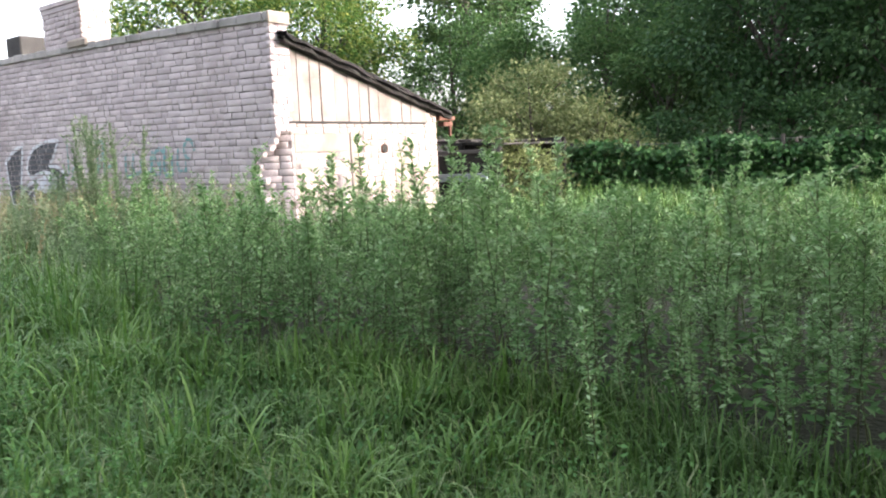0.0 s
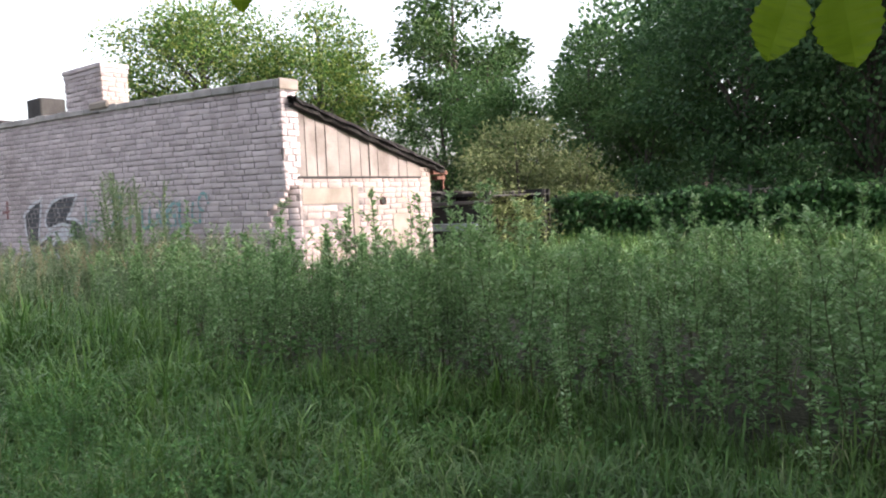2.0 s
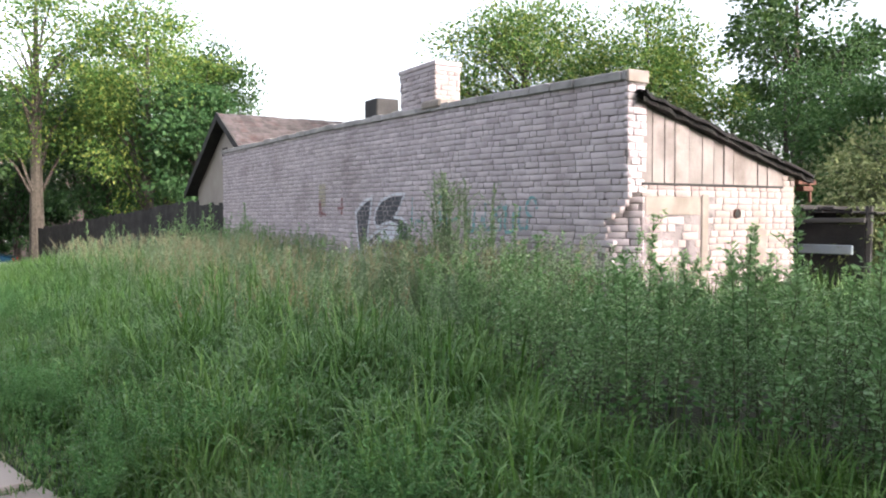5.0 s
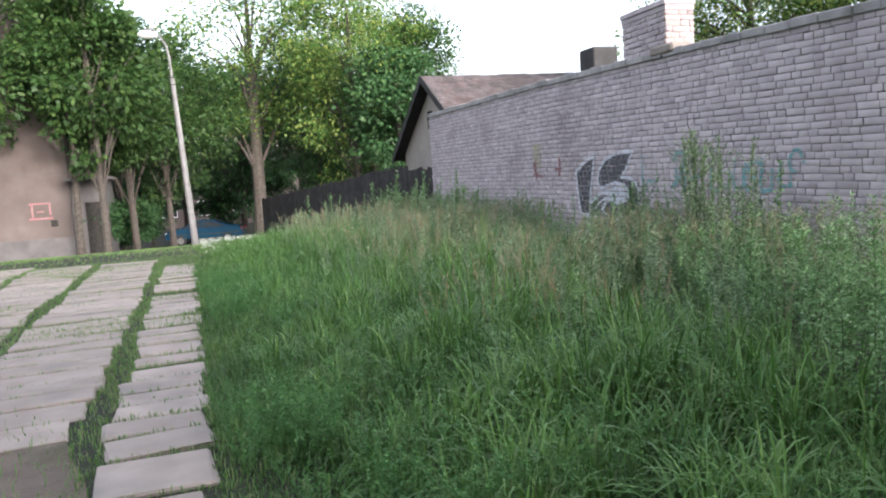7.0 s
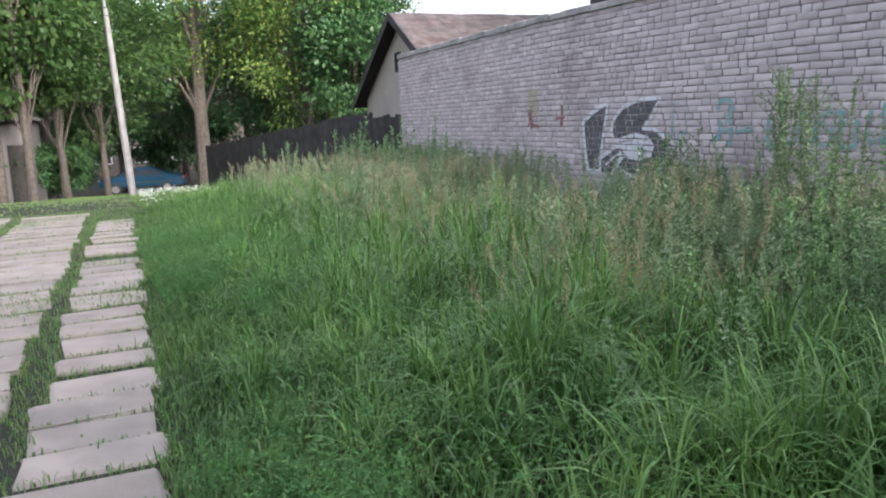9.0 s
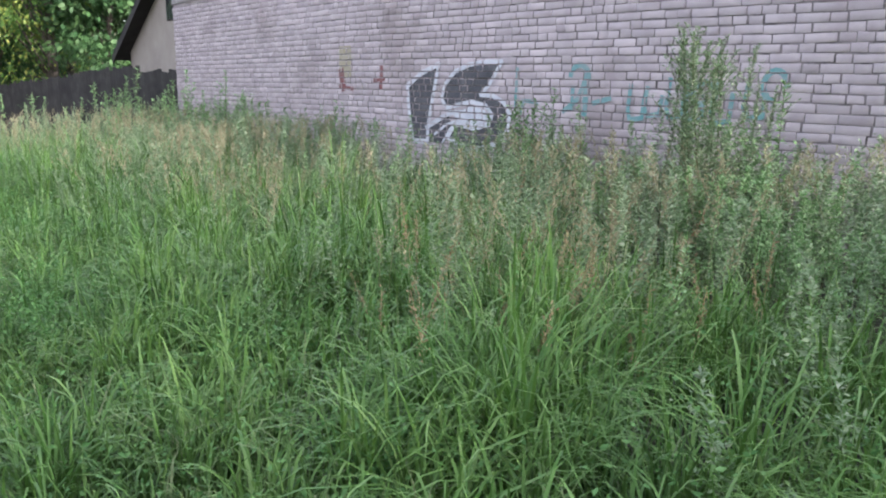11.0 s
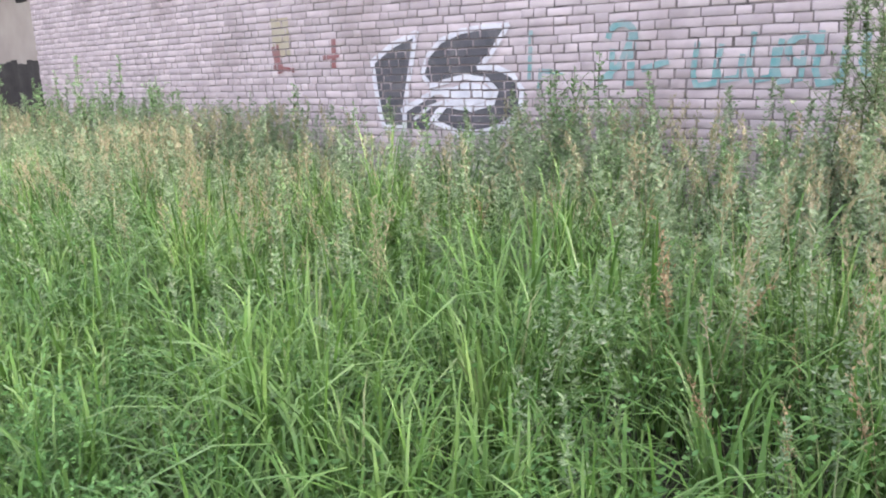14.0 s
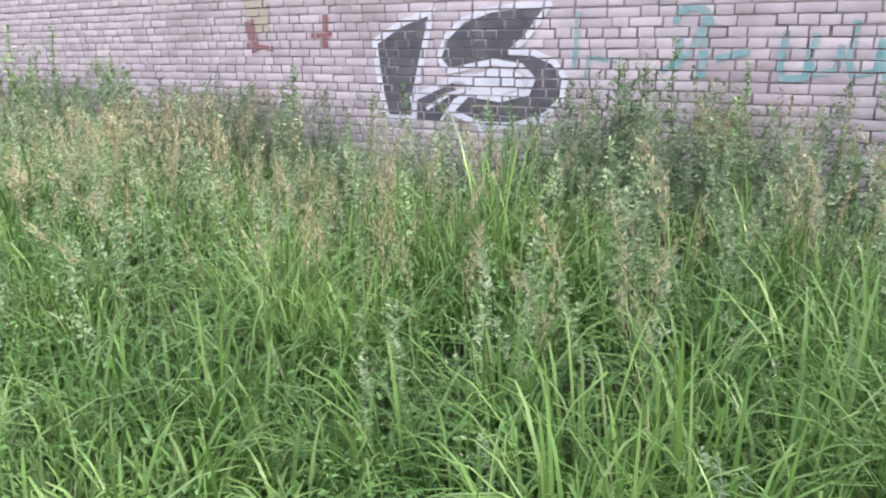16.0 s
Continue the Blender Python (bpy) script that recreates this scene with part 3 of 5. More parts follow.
    bmesh.ops.create_cone(bm, cap_ends=False, segments=16, radius1=0.062, radius2=0.055, depth=0.03, matrix=Matrix.Translation((0.006, 1.756, 1.235)) @ Matrix.Rotation(radians(90), 4, "Y"))
    part("pipe_rim", bm, M_RUSTWOOD, hole)
    # sill beam and boards under the roof
    part("beam", boxed(-0.10, 0.012, 0.20, 2.62, 1.545, 1.572, 0.005), M_DARKWOOD, shed, "dark timber sill between brick and boards")
    roof_z = lambda y: 2.42 - 0.275 * (y - 0.14)
    y, k = 0.20, 0
    rb = random.Random(4)
    while y < 2.62:
        w = rb.uniform(0.15, 0.24)
        y1 = min(y + w, 2.66)
        gap = 1.93 < y < 2.10
        if not gap:
            bm = bmesh.new()
            dx = rb.uniform(-0.008, 0.008)
            vs = [bm.verts.new(p) for p in ((dx, y, 1.575), (dx, y1 - 0.013, 1.575), (dx, y1 - 0.013, roof_z(y1)), (dx, y, roof_z(y)), (dx - 0.022, y, 1.575), (dx - 0.022, y1 - 0.013, 1.575), (dx - 0.022, y1 - 0.013, roof_z(y1)), (dx - 0.022, y, roof_z(y)))]
            for f in ((0, 1, 2, 3), (7, 6, 5, 4), (0, 4, 5, 1), (1, 5, 6, 2), (3, 2, 6, 7), (0, 3, 7, 4)):
                bm.faces.new([vs[i] for i in f])
            part("board", bm, M_BOARD, shed)
        y = y1
    # near-black sheet added behind the boards as the shade in their seams
    part("board_backing", boxed(-0.2, -0.05, 0.25, 2.8, 1.56, 1.68), M_HOLE, shed)
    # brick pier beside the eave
    lay_bricks(shed, brick_rows(2.62, D, 1.575, 1.72, lambda *a: True), Matrix.Rotation(radians(90), 4, "Z"), M_BRICK_SUN, lambda x, z: False, seed=9)
    # felt roof: layered ragged edge
    bm = bmesh.new()
    for layer, (th, out, seed) in enumerate(((0.05, 0.10, 1), (0.035, 0.14, 2), (0.03, 0.08, 3))):
        rl = random.Random(seed)
        n = 22
        z_off = (0.0, 0.052, 0.09)[layer]
        top, bot = [], []
        for i in range(n + 1):
            yy = 0.10 + (3.08 - 0.10) * i / n
            zz = roof_z(yy) + z_off + rl.uniform(-0.012, 0.012)
            xx = out + rl.uniform(-0.03, 0.03)
            top.append((bm.verts.new((xx, yy, zz + th)), bm.verts.new((-WALL_L + 2.6, yy, zz + th))))
            bot.append((bm.verts.new((xx, yy, zz)), bm.verts.new((-WALL_L + 2.6, yy, zz))))
        for i in range(n):
            bm.faces.new((top[i][0], top[i + 1][0], top[i + 1][1], top[i][1]))
            bm.faces.new((bot[i][1], bot[i + 1][1], bot[i + 1][0], bot[i][0]))
            bm.faces.new((bot[i][0], bot[i + 1][0], top[i + 1][0], top[i][0]))
        bm.faces.new((bot[n][0], bot[n][1], top[n][1], top[n][0]))
    part("felt_roof", bm, M_FELT, shed, "sagging black felt roof with ragged edge")
    for a, b, c in ((2.86, 3.22, 1.60), (2.95, 3.16, 1.52)):
        bm = bmesh.new()
        box(bm, -0.05, 0.06, a, b, c, c + 0.06, 0.006)
        part("rafter_end", bm, M_RUSTWOOD, shed, "broken reddish rafter end")
    bm = bmesh.new()
    box(bm, 0.02, 0.05, 3.10, 3.14, 1.38, 1.62, 0.004)
    part("hanging_lath", bm, M_RUSTWOOD, shed)
    # coping: cement blocks along the top
    rc = random.Random(8)
    x = -WALL_L
    while x < -0.02:
        w = min(rc.uniform(0.32, 0.48), -x)
        bm = boxed(x + 0.004, x + w - 0.004, -0.035 + rc.uniform(-0.008, 0.008), 0.27, WALL_TOP + rc.uniform(0.0, 0.006), WALL_TOP + 0.105 + rc.uniform(-0.012, 0.012), 0.012)
        for v in bm.verts:
            v.co.z += WALL_TOP * (wall_rise(v.co.x) - 1)
        part("coping_block", bm, M_COPING, shed)
        x += w
    part("corner_cap", boxed(-0.004, 0.03, -0.03, 0.28, WALL_TOP * wall_rise(0) - 0.02, WALL_TOP * wall_rise(0) + 0.115, 0.01), M_PLASTER, shed)
    # back and far walls close the body
    part("back_wall", boxed(-WALL_L + 2.6, -0.25, D - 0.25, D, -0.5, 1.66), M_BRICK, shed)
    part("far_wall", boxed(-WALL_L + 2.6, -WALL_L + 2.85, 0.25, D - 0.25, -0.5, 1.9), M_BRICK, shed)
    lay_bricks(shed, brick_rows(0.0, 0.25, -0.02, WALL_TOP * wall_rise(-WALL_L), lambda *a: True), Matrix.Translation((-WALL_L, 0.26, 0)) @ Matrix.Rotation(radians(-90), 4, "Z"), M_BRICK, lambda x, z: False)
    # chimney
    cx0, cx1, cy0, cy1 = -5.05, -3.96, 0.03, 0.46
    bm = bmesh.new()
    box(bm, cx0 + 0.014, cx1 - 0.014, cy0 + 0.014, cy1 - 0.014, 2.3, 3.40)
    chim = part("chimney", bm, M_MORTAR, shed, "square pale brick chimney with corbelled top")
    lay_bricks(chim, brick_rows(cx0, cx1, WALL_TOP + 0.1, 3.38, lambda *a: True), Matrix.Translation((0, cy0, 0)), M_BRICK, lambda x, z: False, seed=12)
    # the chimney's sunlit side takes the brick toned for sun
    lay_bricks(chim, brick_rows(cy0, cy1, WALL_TOP + 0.1, 3.38, lambda *a: True), Matrix.Translation((cx1, 0, 0)) @ Matrix.Rotation(radians(90), 4, "Z"), M_BRICK_SUN, lambda x, z: False, seed=13)
    for k in range(2):
        part("corbel", boxed(cx0 - 0.012 * (k + 1), cx1 + 0.012 * (k + 1), cy0 - 0.012 * (k + 1), cy1 + 0.012 * (k + 1), 3.385 + 0.075 * k, 3.455 + 0.075 * k, 0.008), M_BRICK, chim)
    part("mortar_lump", boxed(-4.25, -3.72, -0.06, 0.25, WALL_TOP + 0.11, WALL_TOP + 0.24, 0.03), M_PLASTER, chim)
    part("vent_pipe", boxed(-7.0, -6.5, 0.35, 0.8, 2.2, 3.34, 0.02), M_DARKWOOD, shed, "dark grey rendered vent stack")
    # graffiti: two tall outlined figures
    one = [(-5.98, 1.57), (-6.32, 1.47), (-6.63, 1.31), (-6.60, 1.05), (-6.55, 0.78), (-6.50, 0.62), (-6.20, 0.62), (-6.19, 0.82), (-6.10, 1.16)]
    hook = [(-4.85, 1.575), (-5.10, 1.58), (-5.40, 1.555), (-5.66, 1.48), (-5.84, 1.34), (-5.92, 1.16), (-5.82, 1.05), (-5.60, 1.09), (-5.36, 1.13), (-5.10, 1.09), (-4.99, 0.99), (-5.04, 0.88), (-5.30, 0.82), (-5.62, 0.86), (-5.80, 0.70), (-5.50, 0.60), (-5.15, 0.60), (-4.86, 0.70), (-4.72, 0.84), (-4.70, 1.00), (-4.80, 1.13), (-4.98, 1.20), (-5.20, 1.215), (-5.06, 1.32)]
    foot = [(-6.22, 0.80), (-5.98, 0.88), (-5.80, 1.00), (-5.72, 0.84), (-5.86, 0.62), (-6.20, 0.60)]
    eye = [(-5.70, 0.98), (-5.52, 1.03), (-5.36, 1.08), (-5.14, 1.05), (-5.03, 0.98), (-5.08, 0.90), (-5.32, 0.85), (-5.56, 0.88)]
    g = part("graffiti", bmesh.new(), M_P_DARK, shed, "grey figures with white outlines sprayed on the bricks")
    paint("fill", g, [one], rows, 0.0, M_P_DARK, "charcoal spray fill of the straight figure")["kind"] = "stuff"
    paint("fill", g, [hook], rows, 0.0, M_P_DARK, "charcoal spray fill of the curled figure")["kind"] = "stuff"
    paint("fill", g, [foot], rows, 0.0, M_P_DARK, "charcoal spray fill between the figures")["kind"] = "stuff"
    lines = stroke(one + [one[0]], 0.062) + stroke(hook + [hook[0]], 0.052)
    lines += stroke([(-6.22, 0.80), (-5.98, 0.90), (-5.76, 0.99), (-5.55, 1.0)], 0.06) + stroke([(-6.05, 0.72), (-5.84, 0.84), (-5.62, 0.90)], 0.035)
    lines += stroke([(-5.90, 0.62), (-5.75, 0.80), (-5.58, 0.88)], 0.03) + stroke([(-5.5, 0.56), (-5.2, 0.60), (-4.9, 0.66)], 0.05)
    paint("outline", g, lines + [eye], rows, 0.0012, M_P_WHITE, "white spray outline")
    teal = []
    rt = random.Random(21)
    teal += stroke([(-4.60, 1.50), (-4.61, 1.30), (-4.62, 1.10)], 0.045) + stroke([(-4.52, 1.02), (-4.50, 1.16), (-4.28, 1.14)], 0.04)
    teal += stroke(curve_pts(-3.70, 1.40, 0.12, 0.12, 0, 170), 0.055) + stroke([(-3.60, 1.44), (-3.62, 1.04)], 0.07) + stroke([(-3.78, 1.30), (-3.80, 1.08)], 0.05) + stroke([(-3.62, 1.38), (-3.72, 1.18), (-3.9, 1.06)], 0.05) + stroke([(-3.5, 1.15), (-3.3, 1.2)], 0.05)
    for x, s in ((-3.05, 1), (-2.86, 0.8), (-2.62, 1.05), (-2.42, 0.9), (-2.15, 1.1), (-1.85, 0.9)):
        z = 1.02 + rt.uniform(-0.03, 0.05)
        teal += stroke([(x, z + 0.32 * s), (x - 0.03, z + 0.1), (x, z)], 0.045) + stroke([(x, z), (x + 0.14, z + 0.02), (x + 0.16, z + 0.22 * s)], 0.045)
    teal += stroke(curve_pts(-2.26, 1.25, 0.11, 0.10, -40, 250), 0.05) + stroke(curve_pts(-1.62, 1.32, 0.10, 0.12, 0, 260), 0.05)
    paint("teal_scrawl", g, teal, rows, 0.0, M_P_TEAL, "faded teal scrawl")["kind"] = "stuff"
    red = stroke([(-7.22, 1.56), (-7.24, 1.28)], 0.07) + stroke([(-7.4, 1.38), (-7.16, 1.40)], 0.05) + stroke([(-8.25, 1.50), (-8.2, 1.28)], 0.14) + stroke([(-8.3, 1.3), (-7.95, 1.26)], 0.05)
    paint("red_smear", g, red, rows, 0.001, M_P_RED, "faded red smears")["kind"] = "stuff"
    paint("cream_patch", g, [[(-8.3, 1.40), (-7.98, 1.42), (-7.98, 1.86), (-8.3, 1.86)]], rows, 0.0, M_P_CREAM, "cream paint patch")


build_shed()

# ---- house with tiled roof at the far end of the shed ----
def build_house():
    h = thing("old_house", -16.0, 0.55, 0, "small rendered house with a mossy tiled gable roof", "house")
    ax, ez, az_, half, depth = 0.0, 2.0, 4.05, 3.75, 7.0
    bm = bmesh.new()
    f = [bm.verts.new(p) for p in ((-half + 0.35, 0, -0.8), (half - 0.35, 0, -0.8), (half - 0.35, 0, ez + 0.15), (ax, 0, az_ - 0.06), (-half + 0.35, 0, ez + 0.15))]
    b = [bm.verts.new((v.co.x, depth, v.co.z)) for v in f]
    bm.faces.new(f[::-1]), bm.faces.new(b)
    for i in range(5):
        bm.faces.new((f[i], f[(i + 1) % 5], b[(i + 1) % 5], b[i]))
    wall = part("gable_wall", bm, M_HOUSE, h, "pale cream rendered gable")
    for sgn in (-1, 1):
        # boards behind the tiles
        bm = bmesh.new()
        a = [(0, -0.3, az_), (sgn * half, -0.3, ez - 0.08), (sgn * half, depth + 0.3, ez - 0.08), (0, depth + 0.3, az_)]
        lo = [bm.verts.new((x, y, z)) for x, y, z in a]
        hi = [bm.verts.new((x, y, z + 0.06)) for x, y, z in a]
        bm.faces.new(lo), bm.faces.new(hi[::-1])
        for i in range(4):
            bm.faces.new((lo[i], hi[i], hi[(i + 1) % 4], lo[(i + 1) % 4]))
        deck = part("roof", bm, M_DARKWOOD, h)
        # tiles in rows
        rt = random.Random(5)
        arr = []
        L = math.hypot(half, az_ - ez + 0.08)
        nrow, ncol = 15, 26
        for r in range(nrow):
            for c in range(ncol):
                s0, s1 = r / nrow, (r + 1.25) / nrow
                y0 = -0.32 + (depth + 0.62) * c / ncol
                y1 = y0 + (depth + 0.62) / ncol * 0.96
                lift = 0.075 + rt.uniform(0, 0.02)
                pt = lambda s, y, k: (sgn * half * s, y, az_ + (ez - 0.08 - az_) * s + k)
                v = np.array([pt(s0, y0, lift), pt(s0, y1, lift), pt(min(s1, 1.01), y1, lift + 0.035), pt(min(s1, 1.01), y0, lift + 0.035),
                              pt(min(s1, 1.01), y0, lift), pt(min(s1, 1.01), y1, lift)])
                arr.append((v, None, np.array([[0, 1, 2, 3], [3, 2, 5, 4]])))
        ob = raw_part("tiling", joined(*arr), M_TILE, deck)
        ob["kind"] = "stuff"
        bm = bmesh.new()
        a = [(0, az_ + 0.12), (sgn * half, ez + 0.04), (sgn * half, ez - 0.16), (0, az_ - 0.1)]
        lo = [bm.verts.new((x, -0.36, z)) for x, z in a]
        hi = [bm.verts.new((x, -0.32, z)) for x, z in a]
        bm.faces.new(lo), bm.faces.new(hi[::-1])
        for i in range(4):
            bm.faces.new((lo[i], hi[i], hi[(i + 1) % 4], lo[(i + 1) % 4]))
        part("bargeboard", bm, M_DARKWOOD, h, "dark weathered bargeboard")
    win = part("window", boxed(-0.62, -0.18, -0.03, 0.03, 2.72, 3.22, 0.01), M_DARKWOOD, h, "small attic window")
    for k in range(2):
        part("pane", boxed(-0.59 + 0.2 * k, -0.41 + 0.2 * k, -0.038, -0.03, 2.76, 3.18), M_GLASS, win)


build_house()

# ---- plank fence ----
def build_fence():
    f = thing("plank_fence", 0, 0, 0, "dark weathered vertical plank fence", "fence")
    a, b = Vector((-14.95, 0.15, 0)), Vector((-31.0, -3.1, 0))
    n = 110
    rf = random.Random(3)
    ang = math.atan2(b.y - a.y, b.x - a.x)
    L = (b - a).length / n
    for i in range(n):
        p = a.lerp(b, (i + 0.5) / n)
        g = gz(p.x, p.y)
        t = i / n
        top = (1.66 if t < 0.1 else 1.8) + rf.uniform(-0.05, 0.05)
        bm = boxed(-L * 0.48, L * 0.48, -0.012, 0.012, g - 0.1, g + top, 0.0)
        ob = part("plank", bm, M_DARKWOOD, f)
        ob.matrix_basis = pose(p.x, p.y, 0, 0, 0, math.degrees(ang) + rf.uniform(-1.5, 1.5))
    for hgt in (0.5, 1.5):
        bm = bmesh.new()
        tube(bm, [(a.lerp(b, k / 8).x, a.lerp(b, k / 8).y + 0.05, gz(a.lerp(b, k / 8).x, a.lerp(b, k / 8).y) + hgt) for k in range(9)], [0.04] * 9, 4)
        part("rail", bm, M_DARKWOOD, f)


build_fence()

# ---- low ruined lean-to beside the shed ----
def build_ruin():
    r = thing("ruined_lean_to", -0.9, 3.4, 0, "collapsed low lean-to with grey boards and dark inside", "shed")
    for k in range(9):
        x = -0.6 + 0.24 * k
        dz = 0.03 * math.sin(k * 2.3)
        part("roof_board", boxed(x, x + 0.21, 0.1 + 0.08 * math.sin(k * 1.7), 2.0, 1.34 - 0.012 * k + dz, 1.365 - 0.012 * k + dz), M_DARKWOOD, r, "sagging grey roof board")
    for x, y in ((-0.5, 0.2), (1.4, 0.2), (-0.5, 1.9), (1.4, 1.9)):
        bm = bmesh.new()
        tube(bm, [(x, y, -0.2), (x + 0.03, y, 1.33)], [0.05, 0.045], 6)
        part("post", bm, M_DARKWOOD, r)
    # near-black panel added as the shade inside the lean-to
    part("back_panel", boxed(-0.6, 1.5, 1.95, 2.0, -0.2, 1.33), M_HOLE, r)
    part("sheet", boxed(0.2, 1.3, 0.05, 0.09, 0.72, 0.84, 0.01), M_PALEBLUE, r, "pale blue metal sheet")
    part("front_panel", boxed(-0.55, 1.4, 0.14, 0.18, -0.1, 1.1, 0.0), M_DARKWOOD, r, "dark rotten boarding")
    part("upper_lath", boxed(-0.3, 1.45, 0.06, 0.1, 1.12, 1.18, 0.01), M_GREYWALL, r)


build_ruin()

# ---- concrete slab path ----
SLABS = []


def off_slabs(x, y, margin=0.0):
    """True where no slab lies."""
    free = np.ones(len(x), bool)
    for cx, cy, hx, hy in SLABS:
        free &= (np.abs(x - cx) > hx + margin) | (np.abs(y - cy) > hy + margin)
    return free


def build_slabs():
    p = thing("slab_path", 0, 0, 0, "old concrete slab path with grass in its joints", "path", kind="structure")
    rs = random.Random(14)
    cols = ((-6.44, 0.60, 1.72, -11.0), (-7.45, 1.10, 0.2, -12.0), (-8.72, 1.15, -2.0, -12.5), (-10.0, 1.15, -4.0, -13.0))
    for yc, w, xs, xe in cols:
        x = xs
        while x > xe:
            l = rs.uniform(0.30, 0.52)
            if rs.random() > 0.02:
                ww = w * rs.uniform(0.93, 1.0)
                bm = bmesh.new()
                box(bm, -l / 2, l / 2, -ww / 2, ww / 2, -0.10, 0.012, 0.012)
                for v in bm.verts:
                    v.co.x += rs.uniform(-0.014, 0.014)
                    v.co.y += rs.uniform(-0.02, 0.02)
                ob = part("slab", bm, M_SLAB, p)
                ob.matrix_basis = pose(x - l / 2, yc + rs.uniform(-0.03, 0.03), gz(x - l / 2, yc) + rs.uniform(0.004, 0.018), rs.uniform(-1, 1), rs.uniform(-1, 1), 4 + rs.uniform(-2, 2))
            x -= l + rs.choice((0.02, 0.03, 0.05, 0.07, 0.13))
    for sx, sy, rz in ((2.46, -5.98, 13), (1.98, -6.12, 12)):
        bm = bmesh.new()
        box(bm, -0.23, 0.23, -0.3, 0.3, -0.1, 0.02, 0.014)
        ob = part("slab", bm, M_SLAB, p)
        ob.matrix_basis = pose(sx, sy, gz(sx, sy), 0.5, -0.6, rz)
    edge = []
    for ob in p.children:
        c, hx, hy = ob.matrix_basis.translation, ob.dimensions.x / 2, ob.dimensions.y / 2
        for _ in range(120):
            u = rs.uniform(-1, 1)
            d = abs(rs.gauss(0, 0.02))
            if rs.random() < 0.62:
                edge.append((c.x + rs.choice((-1, 1)) * (hx + 0.015 - d * 0.6), c.y + u * hy, 0))
            else:
                edge.append((c.x + u * hx, c.y + rs.choice((-1, 1)) * (hy + 0.03 - d), 0))
    edge = np.array(edge)
    edge[:, 2] = ground_z(edge[:, 0], edge[:, 1])
    k = patchy(edge[:, 0], edge[:, 1], 1.1) > -0.15
    edge = edge[k]
    n = len(edge)
    fr = raw_part("joint_grass", blades(edge, RNG.uniform(0.015, 0.065, n), RNG.uniform(0.004, 0.008, n), np.abs(RNG.normal(0.6, 0.35, n))), L_LOW, p, "grass growing in the joints")
    fr["kind"] = "stuff"
    SLABS.extend((ob.matrix_basis.translation.x, ob.matrix_basis.translation.y, ob.dimensions.x / 2, ob.dimensions.y / 2) for ob in p.children if ob.name.startswith("slab"))
    # bare worn earth beside the first slabs
    n = 28
    bm = bmesh.new()
    c = bm.verts.new((1.6, -7.35, gz(1.6, -7.35) + 0.012))
    ring = [bm.verts.new((1.2 + (1.7 + 0.2 * math.sin(3 * a)) * math.cos(a), -7.3 + (0.5 + 0.08 * math.sin(5 * a)) * math.sin(a), gz(1.2 + 1.7 * math.cos(a), -7.3) + 0.010)) for a in (math.tau * i / n for i in range(n))]
    for i in range(n):
        bm.faces.new((c, ring[i], ring[(i + 1) % n]))
    tagged(part("dirt_patch", bm, M_DIRT), "bare trodden brown earth beside the slabs", "ground", kind="structure")


build_slabs()

# ---- street lamp ----
def build_lamp():
    x, y = -25.4, -6.1
    l = thing("street_lamp", x, y, gz(x, y), "leaning grey street lamp with a curved arm", "street lamp")
    bm = bmesh.new()
    tube(bm, [(0, 0, -0.2), (0.0, -0.12, 2.5), (0.02, -0.27, 6.2)], [0.13, 0.115, 0.085], 10)
    part("pole", bm, M_STEEL, l)
    bm = bmesh.new()
    tube(bm, [(0.02, -0.27, 6.1), (0.02, -0.30, 6.9), (0.02, -0.38, 7.35), (0.02, -0.55, 7.65), (0.02, -0.8, 7.75)], [0.05, 0.045, 0.04, 0.04, 0.035], 8)
    part("arm", bm, M_STEEL, l)
    for z in (6.15, 5.9):
        part("band", boxed(-0.08, 0.12, -0.38, -0.17, z, z + 0.04, 0.01), M_DARKWOOD, l)
    bm = bmesh.new()
    bmesh.ops.create_uvsphere(bm, u_segments=16, v_segments=10, radius=0.26, matrix=Matrix.Translation((0.02, -0.95, 7.72)) @ Matrix.Diagonal((0.9, 1.35, 0.6, 1)))
    head = part("lamp_head", bm, M_LAMPGLASS, l, "round pale lamp head")
    part("hood", boxed(-0.18, 0.22, -1.05, -0.68, 7.78, 7.90, 0.05), M_STEEL, head)


build_lamp()

